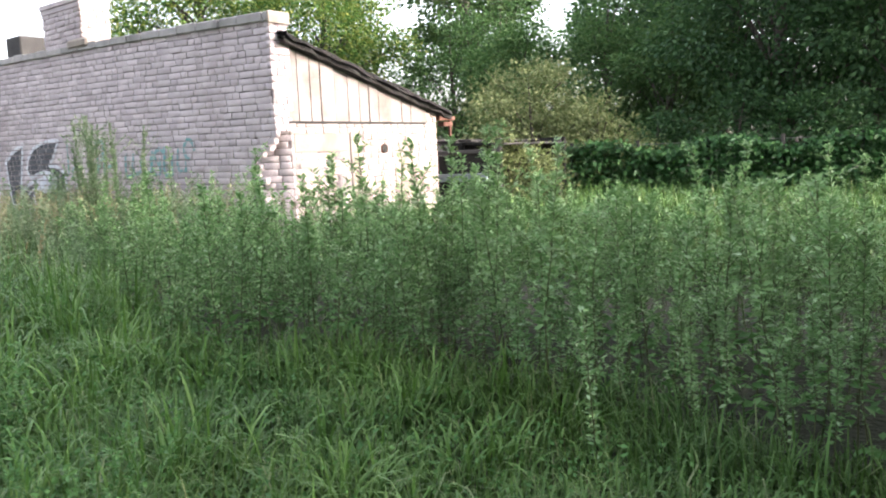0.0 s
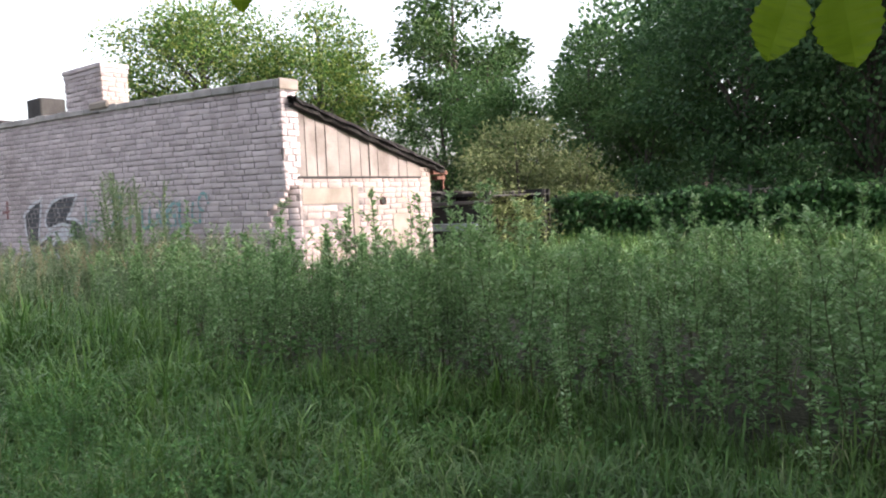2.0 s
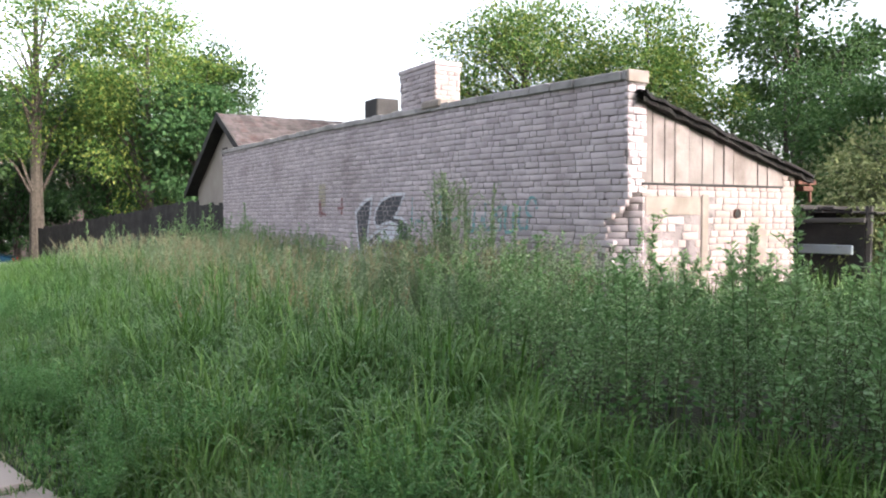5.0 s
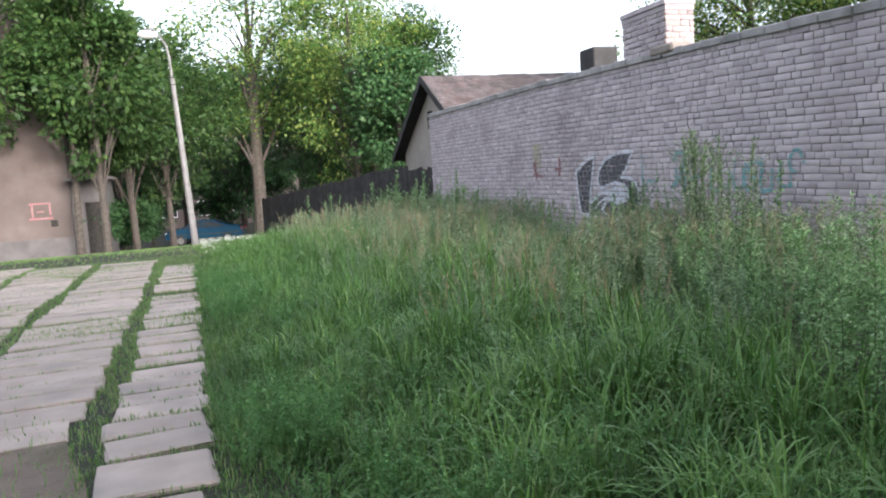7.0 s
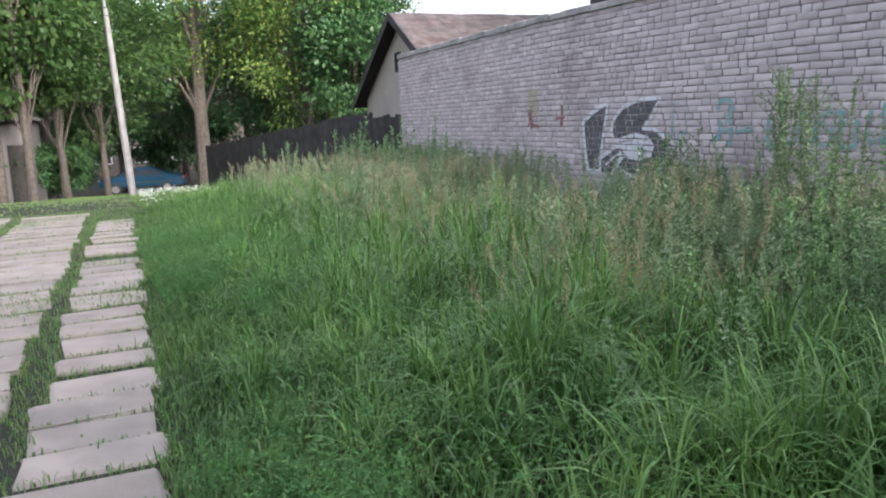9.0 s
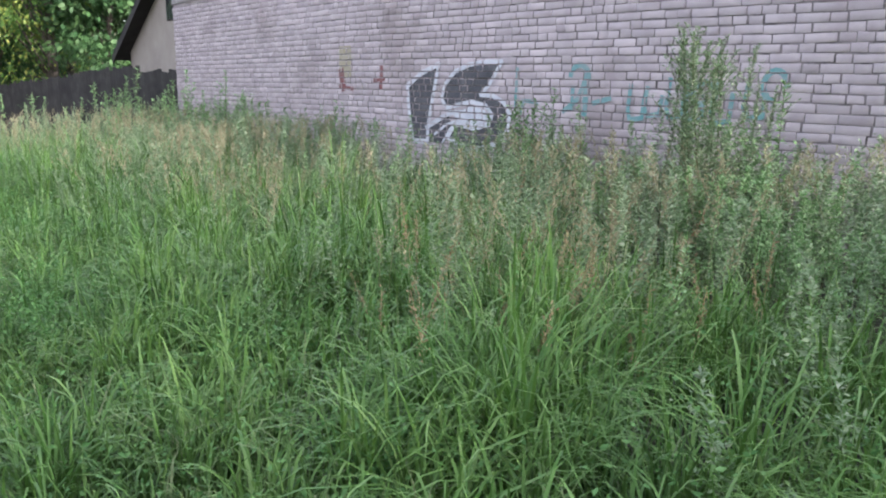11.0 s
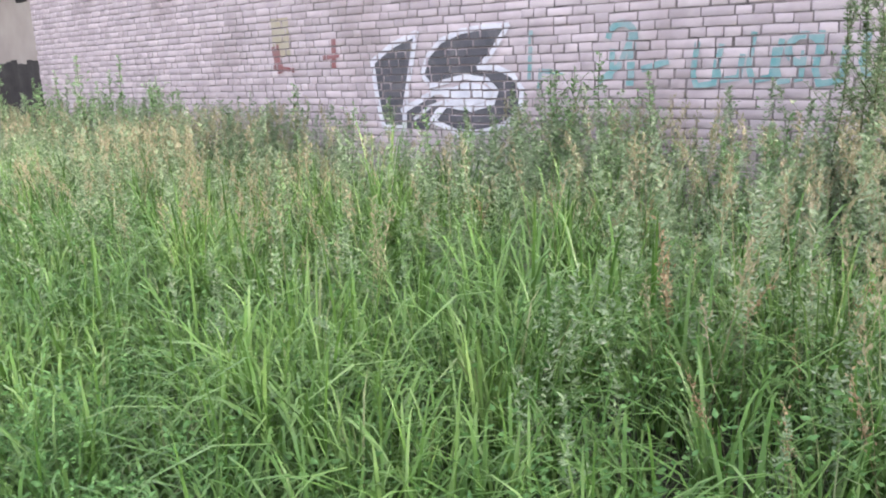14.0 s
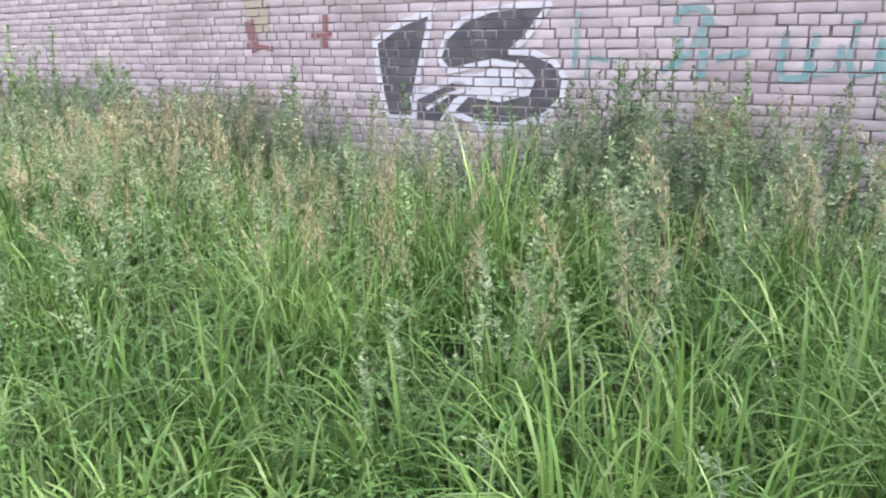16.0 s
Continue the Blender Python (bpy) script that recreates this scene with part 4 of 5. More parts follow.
# ---- parked car ----
def build_car():
    x, y = -43.0, -5.4
    c = thing("parked_car", x, y, gz(x, y), "parked blue hatchback with dark windows", "car", rz=78)
    prof = [(-2.15, 0.42), (-2.18, 0.70), (-2.05, 0.88), (-1.35, 0.96), (-0.75, 1.34), (-0.2, 1.42), (0.55, 1.40), (1.35, 1.08), (2.0, 0.98), (2.15, 0.80), (2.15, 0.42)]
    def hull(bm, pts, w0, w1):
        n = len(pts)
        rings = []
        for s, in ((-1,), (1,)):
            rings.append([bm.verts.new((px, s * (w0 if pz < 0.99 else w1), pz)) for px, pz in pts])
        mid = [bm.verts.new((px, 0, pz + 0.02)) for px, pz in pts]
        for i in range(n):
            j = (i + 1) % n
            bm.faces.new((rings[0][i], rings[0][j], mid[j], mid[i]))
            bm.faces.new((mid[i], mid[j], rings[1][j], rings[1][i]))
        bm.faces.new(rings[0][::-1]), bm.faces.new(rings[1])
    bm = bmesh.new()
    hull(bm, prof, 0.84, 0.66)
    bmesh.ops.recalc_face_normals(bm, faces=bm.faces[:])
    body = part("body", bm, M_CARBLUE, c)
    for s in (-1, 1):
        for pts in ([(-1.2, 1.0), (-0.72, 1.28), (-0.12, 1.34), (-0.12, 1.0)], [(-0.05, 1.0), (-0.05, 1.34), (0.5, 1.33), (1.15, 1.06), (1.1, 1.0)]):
            bm = bmesh.new()
            k = lambda pz: s * (0.845 - (pz - 0.99) * 0.44)
            bm.faces.new([bm.verts.new((px, k(pz) + s * 0.01, pz)) for px, pz in pts])
            part("side_window", bm, M_GLASS, c)
        part("mirror", boxed(-0.85, -0.7, min(s * 0.82, s * 0.98), max(s * 0.82, s * 0.98), 0.95, 1.07, 0.02), M_CARBLUE, c)
        part("trim", boxed(-1.9, 1.95, min(s * 0.835, s * 0.855), max(s * 0.835, s * 0.855), 0.60, 0.66, 0.0), M_BLACK, c)
        part("headlight", boxed(-2.2, -2.05, min(s * 0.5, s * 0.8), max(s * 0.5, s * 0.8), 0.68, 0.82, 0.02), M_CLEARLAMP, c)
        part("tail_light", boxed(2.08, 2.18, min(s * 0.5, s * 0.82), max(s * 0.5, s * 0.82), 0.72, 0.9, 0.02), M_REDLAMP, c)
        for wx in (-1.35, 1.3):
            bm = bmesh.new()
            bmesh.ops.create_cone(bm, cap_ends=True, segments=24, radius1=0.31, radius2=0.31, depth=0.2, matrix=Matrix.Translation((wx, s * 0.76, 0.31)) @ Matrix.Rotation(radians(90), 4, "X"))
            wheel = part("wheel", bm, M_BLACK, c)
            bm = bmesh.new()
            bmesh.ops.create_cone(bm, cap_ends=True, segments=20, radius1=0.19, radius2=0.19, depth=0.21, matrix=Matrix.Translation((wx, s * 0.76, 0.31)) @ Matrix.Rotation(radians(90), 4, "X"))
            part("rim", bm, M_CHROME, wheel)
    for pts in ([(-1.33, 0.985), (-0.78, 1.335)], [(0.6, 1.40), (1.3, 1.115)]):
        (ax, az), (bx, bz) = pts
        bm = bmesh.new()
        bm.faces.new([bm.verts.new(p) for p in ((ax, -0.6, az + 0.03), (ax, 0.6, az + 0.03), (bx, 0.56, bz + 0.03), (bx, -0.56, bz + 0.03))])
        part("windscreen", bm, M_GLASS, c)


build_car()

# ---- block of flats ----
def build_flats():
    x, y = -28.5, -10.6
    f = thing("apartment_block", x, y, gz(x, y), "pinkish panel apartment block with balconies and sprayed wall", "building")
    part("wall", boxed(-10, 0, -16, 0, -0.5, 15), M_FLAT, f)
    part("plinth", boxed(-10, 0.04, -16, 0.03, -0.5, 0.75), M_GREYWALL, f)
    part("roof", boxed(-10.3, 0.3, -16.3, 0.3, 15.0, 15.25), M_GREYWALL, f)
    for s in range(1, 5):
        bm = boxed(-0.02, 0.012, -16, 0.0, s * 2.9 + 0.35, s * 2.9 + 0.38)
        part("panel_joint", bm, M_GREYWALL, f)
        for wy in (-5.5, -9.0, -12.5):
            w = part("window", boxed(-0.05, 0.05, wy - 0.75, wy + 0.75, s * 2.9 - 1.4, s * 2.9 + 0.0, 0.02), M_WHITE, f)
            for k in (0, 1):
                part("pane", boxed(0.05, 0.056, wy - 0.68 + 0.72 * k, wy - 0.04 + 0.72 * k, s * 2.9 - 1.32, s * 2.9 - 0.08), M_GLASS, w)
        b = part("balcony", boxed(-4.2, -1.0, 0.0, 1.15, s * 2.9 + 0.1, s * 2.9 + 0.22, 0.01), M_GREYWALL, f, "balcony with solid front")
        part("balcony_front", boxed(-4.2, -1.0, 1.10, 1.15, s * 2.9 + 0.22, s * 2.9 + 1.2), M_FLAT, b)
        part("balcony_side", boxed(-1.05, -1.0, 0.0, 1.10, s * 2.9 + 0.22, s * 2.9 + 1.2), M_FLAT, b)
    # red sprayed frame
    bm = bmesh.new()
    for a, b, c, d in ((-1.46, -0.70, 2.08, 2.15), (-1.40, -1.33, 1.60, 2.08), (-0.78, -0.70, 1.66, 2.08), (-1.50, -0.66, 1.50, 1.58), (-1.22, -0.96, 1.78, 1.83)):
        box(bm, 0.0, 0.012, a, b, c, d)
    part("sprayed_mark", bm, M_P_RED, f, "faded red sprayed mark")
    part("grate", boxed(0, 0.04, -0.75, -0.5, 1.2, 1.45), M_HOLE, f)
    # entrance annex beside the end
    part("annex", boxed(-3.5, -0.2, 0.0, 1.3, -0.5, 2.9), M_GREYWALL, f, "grey rendered entrance annex")
    d = part("door", boxed(-0.21, -0.15, 0.5, 1.2, 0.0, 2.05, 0.01), M_HOLE, f, "dark entrance door")
    part("canopy", boxed(-3.5, 0.5, -0.1, 1.5, 2.9, 3.02), M_GREYWALL, f)
    # second block behind the trees
    x2, y2 = -72.0, -4.0
    g = thing("apartment_block", x2, y2, gz(x2, y2), "far pale apartment block seen between the trees", "building")
    part("wall", boxed(-10, 0, -12, 14, -0.5, 12), M_FLAT, g)
    part("roof", boxed(-10.2, 0.2, -12.2, 14.2, 12, 12.25), M_GREYWALL, g)
    for s in range(4):
        for k in range(8):
            wy = -10.5 + 3.2 * k
            w = part("window", boxed(-0.05, 0.05, wy - 0.7, wy + 0.7, 1.0 + 2.9 * s, 2.4 + 2.9 * s, 0.0), M_WHITE, g)
            part("pane", boxed(0.05, 0.06, wy - 0.62, wy + 0.62, 1.08 + 2.9 * s, 2.32 + 2.9 * s), M_GLASS, w)


build_flats()

# ---- trees ----
def tree(name, x, y, h, crown_r, crown_lo, n_leaf, leaf, mat, bark, label, trunk_r=0.18, seed=1, clumps=70, lean=0.0, flat=1.0, cat="tree"):
    """A tapered trunk with limbs and a crown of clumps of leaves with gaps."""
    g = gz(x, y)
    t = thing(name, x, y, g, label, cat)
    rr = np.random.RandomState(seed)
    bm = bmesh.new()
    top = h * 0.86
    pts = [(lean * (s ** 2) * h + 0.12 * math.sin(seed + 3 * s), 0.10 * math.cos(seed * 2 + 2.5 * s), -0.2 + (top + 0.2) * s) for s in (0, 0.12, 0.3, 0.5, 0.7, 0.88, 1)]
    tube(bm, pts, [trunk_r * k for k in (1.35, 1.05, 0.92, 0.72, 0.5, 0.3, 0.12)], 9)
    c0 = np.array([lean * h * 0.5, 0, (h + crown_lo) / 2])
    half = (h - crown_lo) / 2
    # clump centres fill an uneven ellipsoid, thinner low down
    cc = []
    while len(cc) < clumps:
        p = rr.normal(size=3)
        p /= np.linalg.norm(p)
        rad = rr.uniform(0.25, 1.0) ** 0.5
        lump = 0.80 + 0.32 * noise.noise(Vector((p[0] * 1.8 + seed, p[1] * 1.8, p[2] * 1.8)))
        q = p * rad * lump
        wz = 1.0 - 0.35 * abs(q[2] + 0.15)
        cc.append(c0 + q * np.array([crown_r * wz, crown_r * flat * wz, half]))
    cc = np.array(cc)
    for k in range(min(clumps, 26)):
        e = cc[k]
        s = np.clip((e[2] - half * 0.5) / max(top, 0.1), max(0.25, 1.1 * crown_lo / h), 0.92)
        i = s * 6
        a = Vector(pts[int(i)]).lerp(Vector(pts[min(int(i) + 1, 6)]), i - int(i))
        e = Vector(e)
        m = a.lerp(e, 0.5) + Vector((0, 0, 0.12 * (e - a).length))
        r0 = trunk_r * (0.42 - 0.3 * s)
        tube(bm, [a, m, e], [r0, r0 * 0.6, 0.012], 5)
    part("trunk", bm, bark, t)
    idx = rr.randint(0, clumps, n_leaf)
    size = crown_r * 0.24 + 0.10
    off = rr.normal(0, 1, (n_leaf, 3))
    off *= (rr.uniform(0, 1, (n_leaf, 1)) ** 0.45 * rr.uniform(0.75, 1.25, clumps)[idx][:, None]) / np.maximum(np.linalg.norm(off, axis=1, keepdims=True), 1e-6)
    off *= np.array([size, size, size * 0.62]) * 1.12
    pos = cc[idx] + off
    out = off + (cc[idx] - c0) * 0.25
    d = out / np.maximum(np.linalg.norm(out, axis=1, keepdims=True), 1e-6) + rr.normal(0, 0.55, (n_leaf, 3)) + np.array([0, 0, -0.35])
    L = leaf * rr.uniform(0.65, 1.3, n_leaf)
    raw_part("crown", leaves(pos, d, L, L * 0.62, 0.12), mat, t)
    return t


T_LABEL = "leafy deciduous tree with sunlit crown"
# behind the shed
# the yellow of these crowns is painted sunlight
tree("linden_tree", -11.0, 7.2, 7.6, 3.6, 2.2, 30000, 0.095, L_TREE_SUN, M_BARKD, "broad tree behind the shed, sunlight put into its leaf colour", 0.2, 3, 80)
tree("linden_tree", -8.0, 8.4, 6.9, 2.7, 1.8, 20000, 0.095, L_TREE_SUN, M_BARKD, "broad tree behind the shed, sunlight put into its leaf colour", 0.16, 5, 40)
tree("tall_tree", -10.6, 18.5, 10.6, 3.4, 3.2, 9000, 0.2, L_TREE, M_BARKD, "tall green tree beyond the shed", 0.22, 8, 55)
for k, (x, y, h, r, lo) in enumerate(((-5.6, 10.8, 4.9, 2.0, 0.4), (-3.3, 10.4, 4.4, 1.9, 0.3), (-2.0, 12.5, 5.6, 2.4, 0.4), (-6.6, 14.5, 6.4, 2.6, 0.8), (-0.2, 11.5, 5.0, 1.9, 0.2))):
    tree("maple_tree", x, y, h, r, lo, 13000, 0.095, L_MAPLE, M_BARKD, "young bushy green tree behind the meadow", 0.1, 20 + k, 45)
for k, (x, y, h, r, lo) in enumerate(((0.6, 14.0, 8.2, 2.8, 0.4), (2.6, 10.6, 7.2, 2.6, 0.3), (5.0, 9.8, 7.4, 2.7, 0.3), (7.6, 9.6, 7.0, 2.7, 0.2), (3.4, 14.5, 9.6, 3.2, 0.6), (7.0, 14.0, 9.8, 3.2, 0.6), (10.6, 11.8, 8.0, 2.6, 0.3))):
    tree("wood_edge_tree", x, y, h, r, lo, 19000, 0.108, L_WOOD, M_BARKD, "dense dark green tree at the edge of the wood", 0.16, 40 + k, 110)
for k, (x, y, h) in enumerate(((-3, 24, 11), (3, 23, 12), (9, 21, 12), (-8, 28, 11), (15, 19, 11))):
    tree("wood_edge_tree", x, y, h, 4.2, 0.8, 7000, 0.3, L_WOOD, M_BARKD, "dense dark green tree at the edge of the wood", 0.25, 60 + k, 70)
# willow-like bush
tree("willow_bush", -0.9, 6.9, 3.0, 1.5, 0.25, 12000, 0.075, L_BUSH, M_BARK, "grey-green feathery bush by the overgrown fence", 0.05, 33, 60, cat="bush")
tree("willow_bush", 0.6, 6.7, 2.2, 1.0, 0.2, 4000, 0.07, L_BUSH, M_BARK, "grey-green feathery bush by the overgrown fence", 0.04, 34, 40, cat="bush")
tree("willow_bush", 0.4, 4.2, 1.45, 0.8, 0.1, 4500, 0.06, L_BUSH, M_BARK, "small grey-green bush before the ruined lean-to", 0.03, 36, 36, cat="bush")
# street trees to the west
west = [(-36.5, -2.6, 15.5, 5.2, 4.2, 0.33, L_TREE_SUN, M_BARK), (-32.5, 1.6, 14.0, 4.3, 2.4, 0.2, L_TREE_SUN, M_BARKD), (-40.0, 4.2, 15.0, 4.8, 2.4, 0.24, L_TREE_SUN, M_BARKD),
        (-33.0, 5.2, 11.5, 3.4, 2.4, 0.2, L_TREE, M_BARKD), (-48.0, 1.0, 15.0, 4.6, 2.6, 0.25, L_TREE, M_BARKD), (-50.0, -6.5, 15.5, 4.6, 2.4, 0.25, L_TREE, M_BARKD), (-34.0, -7.0, 11.5, 3.6, 1.8, 0.13, L_TREE, M_BARKD),
        (-27.2, -10.2, 11.5, 2.5, 4.4, 0.14, L_TREE, M_BARKD), (-31.0, -8.6, 10.5, 2.6, 2.0, 0.14, L_TREE, M_BARKD), (-52.0, 8.0, 13.0, 4.2, 2.0, 0.2, L_TREE, M_BARKD), (-44.0, -10.0, 15.0, 4.2, 3.0, 0.2, L_TREE, M_BARKD),
        (-38.5, 0.8, 12.0, 4.0, 1.2, 0.2, L_WOOD, M_BARKD), (-30.5, 3.4, 9.5, 3.0, 1.2, 0.15, L_WOOD, M_BARKD), (-45.0, -3.0, 12.0, 4.2, 1.6, 0.2, L_WOOD, M_BARKD),
        (-26.4, -9.3, 12.0, 2.6, 1.7, 0.13, L_TREE, M_BARKD), (-26.0, -13.5, 12.0, 3.0, 2.0, 0.15, L_TREE, M_BARKD), (-58.0, -1.0, 13.0, 4.6, 1.6, 0.2, L_WOOD, M_BARKD), (-58.0, 5.0, 13.0, 4.6, 1.6, 0.2, L_WOOD, M_BARKD), (-60.0, -9.0, 13.0, 4.6, 1.6, 0.2, L_WOOD, M_BARKD)]
for k, (x, y, h, r, lo, tr, mat, bark) in enumerate(west):
    tree("street_tree", x, y, h, r, lo, 14500 if k < 9 else 8000, 0.17 if k < 9 else 0.24, mat, bark, "tall street tree with a trunk clear of branches and sunlit leaves", tr, 80 + k, 75)
for k, (x, y) in enumerate(((-33.0, -8.6), (-36.5, -9.2), (-30.0, -9.8), (-41, -1.6), (-38, 1.0))):
    tree("shrub", x, y, 2.6, 1.4, 0.1, 3000, 0.16, L_WOOD, M_BARKD, "dark rounded shrub under the street trees", 0.06, 110 + k, 30, cat="shrub")
for k, (x, y, h) in enumerate(((-49.5, -8.6, 6.5), (-50.0, -4.4, 7.0), (-51.0, -1.2, 6.0), (-48.5, 3.2, 7.0), (-45.0, 6.2, 6.5), (-47.0, -11.8, 7.0))):
    tree("thicket_tree", x, y, h, 2.5, 0.2, 5000, 0.24, L_WOOD, M_BARKD, "dark low-branched tree behind the parking strip", 0.1, 190 + k, 50)
# unseen trees added east of the walk to keep the sun off the weeds
for k, (x, y, h, r, lo) in enumerate(((14.5, 1.6, 12.0, 2.7, 0.5), (14.5, -2.4, 12.0, 3.0, 0.5), (15.0, -6.6, 12.0, 3.0, 0.6), (20.5, 1.5, 15.0, 3.4, 1.0), (21.0, -4.5, 15.0, 3.6, 1.0), (22.0, -11.0, 13.0, 3.5, 1.0))):
    tree("elm_tree", x, y, h, r, lo, 9000, 0.3, L_TREE, M_BARKD, "unseen spreading elm added to shade the weeds", 0.2, 130 + k, 70)

tree("elm_tree", 10.6, -5.5, 8.0, 3.9, 2.7, 14000, 0.15, L_TREE, M_BARKD, "spreading elm whose twigs hang over the walk", 0.2, 150, 70)
# two more out of view, added to darken the thicket's front
for k, (x, y, h, r, lo) in enumerate(((9.8, -10.4, 11.0, 3.4, 1.6), (13.5, -12.0, 12.0, 4.0, 1.2))):
    tree("elm_tree", x, y, h, r, lo, 9000, 0.3, L_TREE, M_BARKD, "unseen spreading elm added to shade the weeds", 0.24, 230 + k, 80)
for k in range(9):
    x, y = 1.0 + 1.35 * k, 8.3 + 0.4 * math.sin(k * 2.1)
    tree("understory_shrub", x, y, 1.9 + 0.4 * math.sin(k * 1.3), 1.1, 0.0, 3500, 0.085, L_WOOD, M_BARKD, "dark leafy shrub under the trees of the wood", 0.04, 160 + k, 30, cat="shrub")

# ---- vine-covered fence at the wood's edge ----
def build_vine_fence():
    f = thing("vine_fence", 0, 0, 0, "wire fence buried under dark green creeper", "fence")
    a, b = Vector((0.6, 5.6, 0)), Vector((6.6, 7.4, 0))
    for i in range(7):
        p = a.lerp(b, i / 6)
        bm = bmesh.new()
        tube(bm, [(p.x, p.y, -0.1), (p.x, p.y, 1.22)], [0.035, 0.03], 6)
        part("post", bm, M_DARKWOOD, f)
    for z in (0.4, 0.8, 1.15):
        bm = bmesh.new()
        tube(bm, [a + Vector((0, 0, z)), b + Vector((0, 0, z))], [0.006, 0.006], 4)
        part("wire", bm, M_STEEL, f)
    n = 16000
    t = RNG.uniform(0, 1, n)
    z = np.minimum(RNG.uniform(0, 1.30, n) ** 0.9, 1.12 + 0.14 * np.sin(t * 21) + RNG.normal(0, 0.05, n))
    pos = np.column_stack([a.x + (b.x - a.x) * t, a.y + (b.y - a.y) * t + RNG.normal(0, 0.10, n), z])
    d = np.column_stack([RNG.normal(0, 0.5, n), -0.7 + RNG.normal(0, 0.4, n), -0.5 + RNG.normal(0, 0.4, n)])
    L = RNG.uniform(0.05, 0.11, n)
    ob = raw_part("creeper", leaves(pos, d, L, L * 0.8, 0.1), L_VINE, f, "dense creeper leaves")


build_vine_fence()

# ---- overhanging branch with broad leaves ----
def broad_leaf(bm, base, way, side, size, rr):
    """A broad toothed leaf: a strip on each side of the midrib."""
    way, side = Vector(way).normalized(), Vector(side).normalized()
    nrm = way.cross(side)
    n = 16
    mid, lf, rt = [], [], []
    for i in range(n + 1):
        s = i / n
        w = 0.40 * (math.sin(math.pi * min(1, s * 0.96 + 0.04)) ** 0.7) * (1.12 - 0.35 * s)
        w *= 1 + (0.07 if i % 2 else -0.05)
        droop = nrm * (-0.10 * s * s)
        ribs = nrm * (0.02 if i % 2 else -0.01)
        c = Vector(base) + (way * s + droop) * size
        mid.append(bm.verts.new(c))
        lf.append(bm.verts.new(c + (side * w + nrm * 0.06 + ribs) * size))
        rt.append(bm.verts.new(c + (-side * w + nrm * 0.06 + ribs) * size))
    for i in range(n):
        bm.faces.new((mid[i], mid[i + 1], lf[i + 1], lf[i]))
        bm.faces.new((rt[i], rt[i + 1], mid[i + 1], mid[i]))


def build_branch():
    b = thing("elm_branch", 0.0, 0, 0.0, "overhanging elm twig with broad light green leaves", "branch")
    rr = random.Random(2)
    bm = bmesh.new()
    tube(bm, [(10.6, -5.5, 3.2), (10.0, -5.35, 3.0), (9.3, -5.2, 2.6), (8.4, -5.15, 2.2), (7.4, -5.15, 1.95), (6.9, -5.25, 1.88), (6.24, -5.68, 1.86)], [0.06, 0.04, 0.022, 0.012, 0.006, 0.004, 0.002], 6)
    part("twig", bm, M_BARK, b)
    for base, way, side, size, up in (((6.965, -5.217, 1.425), (-0.36, 0.05, -0.93), (0.90, 0.25, -0.30), 0.108, (6.99, -5.23, 1.89)), ((7.03, -5.205, 1.420), (0.14, 0.18, -0.97), (0.93, 0.22, 0.22), 0.122, (7.05, -5.22, 1.90)), ((6.25, -5.67, 1.50), (-0.1, 0.1, -0.9), (0.6, 0.75, 0.1), 0.05, (6.25, -5.67, 1.86))):
        bm = bmesh.new()
        tube(bm, [up, (Vector(up) + Vector(base)) / 2 + Vector((0.01, 0, 0)), base], [0.0012, 0.001, 0.001], 5)
        part("leaf_stalk", bm, L_STEM, b)
        bm = bmesh.new()
        broad_leaf(bm, base, way, side, size, rr)
        part("leaf", bm, L_NEAR, b)


build_branch()

# ---- weeds and grasses ----
def on_ground(n, x0, x1, y0, y1):
    x, y = RNG.uniform(x0, x1, n), RNG.uniform(y0, y1, n)
    return x, y


def clear_of_house(x, y):
    inside = (x > -14.9) & (x < 0.03) & (y > -0.04) & (y < 3.0)
    inside |= (x > -19.8) & (x < -12.2) & (y > 0.4) & (y < 7.6)
    return ~inside


def stuff(name, arrays, mat, label):
    ob = raw_part(name, arrays, mat)
    return tagged(ob, label, "plants", kind="stuff")


def grass_height(x, y):
    """Short by the path, knee- to waist-high further in."""
    h = np.interp(y, [-6.14, -5.9, -5.5, -5.0, -4.2, -3.2, -1.0, 0.0], [0.13, 0.20, 0.29, 0.38, 0.50, 0.58, 0.62, 0.62])
    h = h * np.interp(y - np.interp(x, [1.0, 1.5, 3.2, 4.5], [-6.6, -5.72, -5.50, -6.6]), [0.0, 0.45], [0.3, 1.0])
    return h * np.interp(x, [-30, -12, 2, 4.2, 9], [0.7, 1.0, 1.0, 0.68, 0.55]) * np.where((x > 2.5) & (y > -4.2) & (y < -2.4), 0.8, 1.0)


def mug_zone(x, y):
    edge = np.interp(x, [-4, -2.5, -1, 0.5, 2, 3.1, 4, 5, 6, 7, 12], [-0.5, -1.4, -2.1, -2.5, -3.1, -3.45, -3.15, -2.95, -2.95, -3.15, -3.2])
    return y > edge


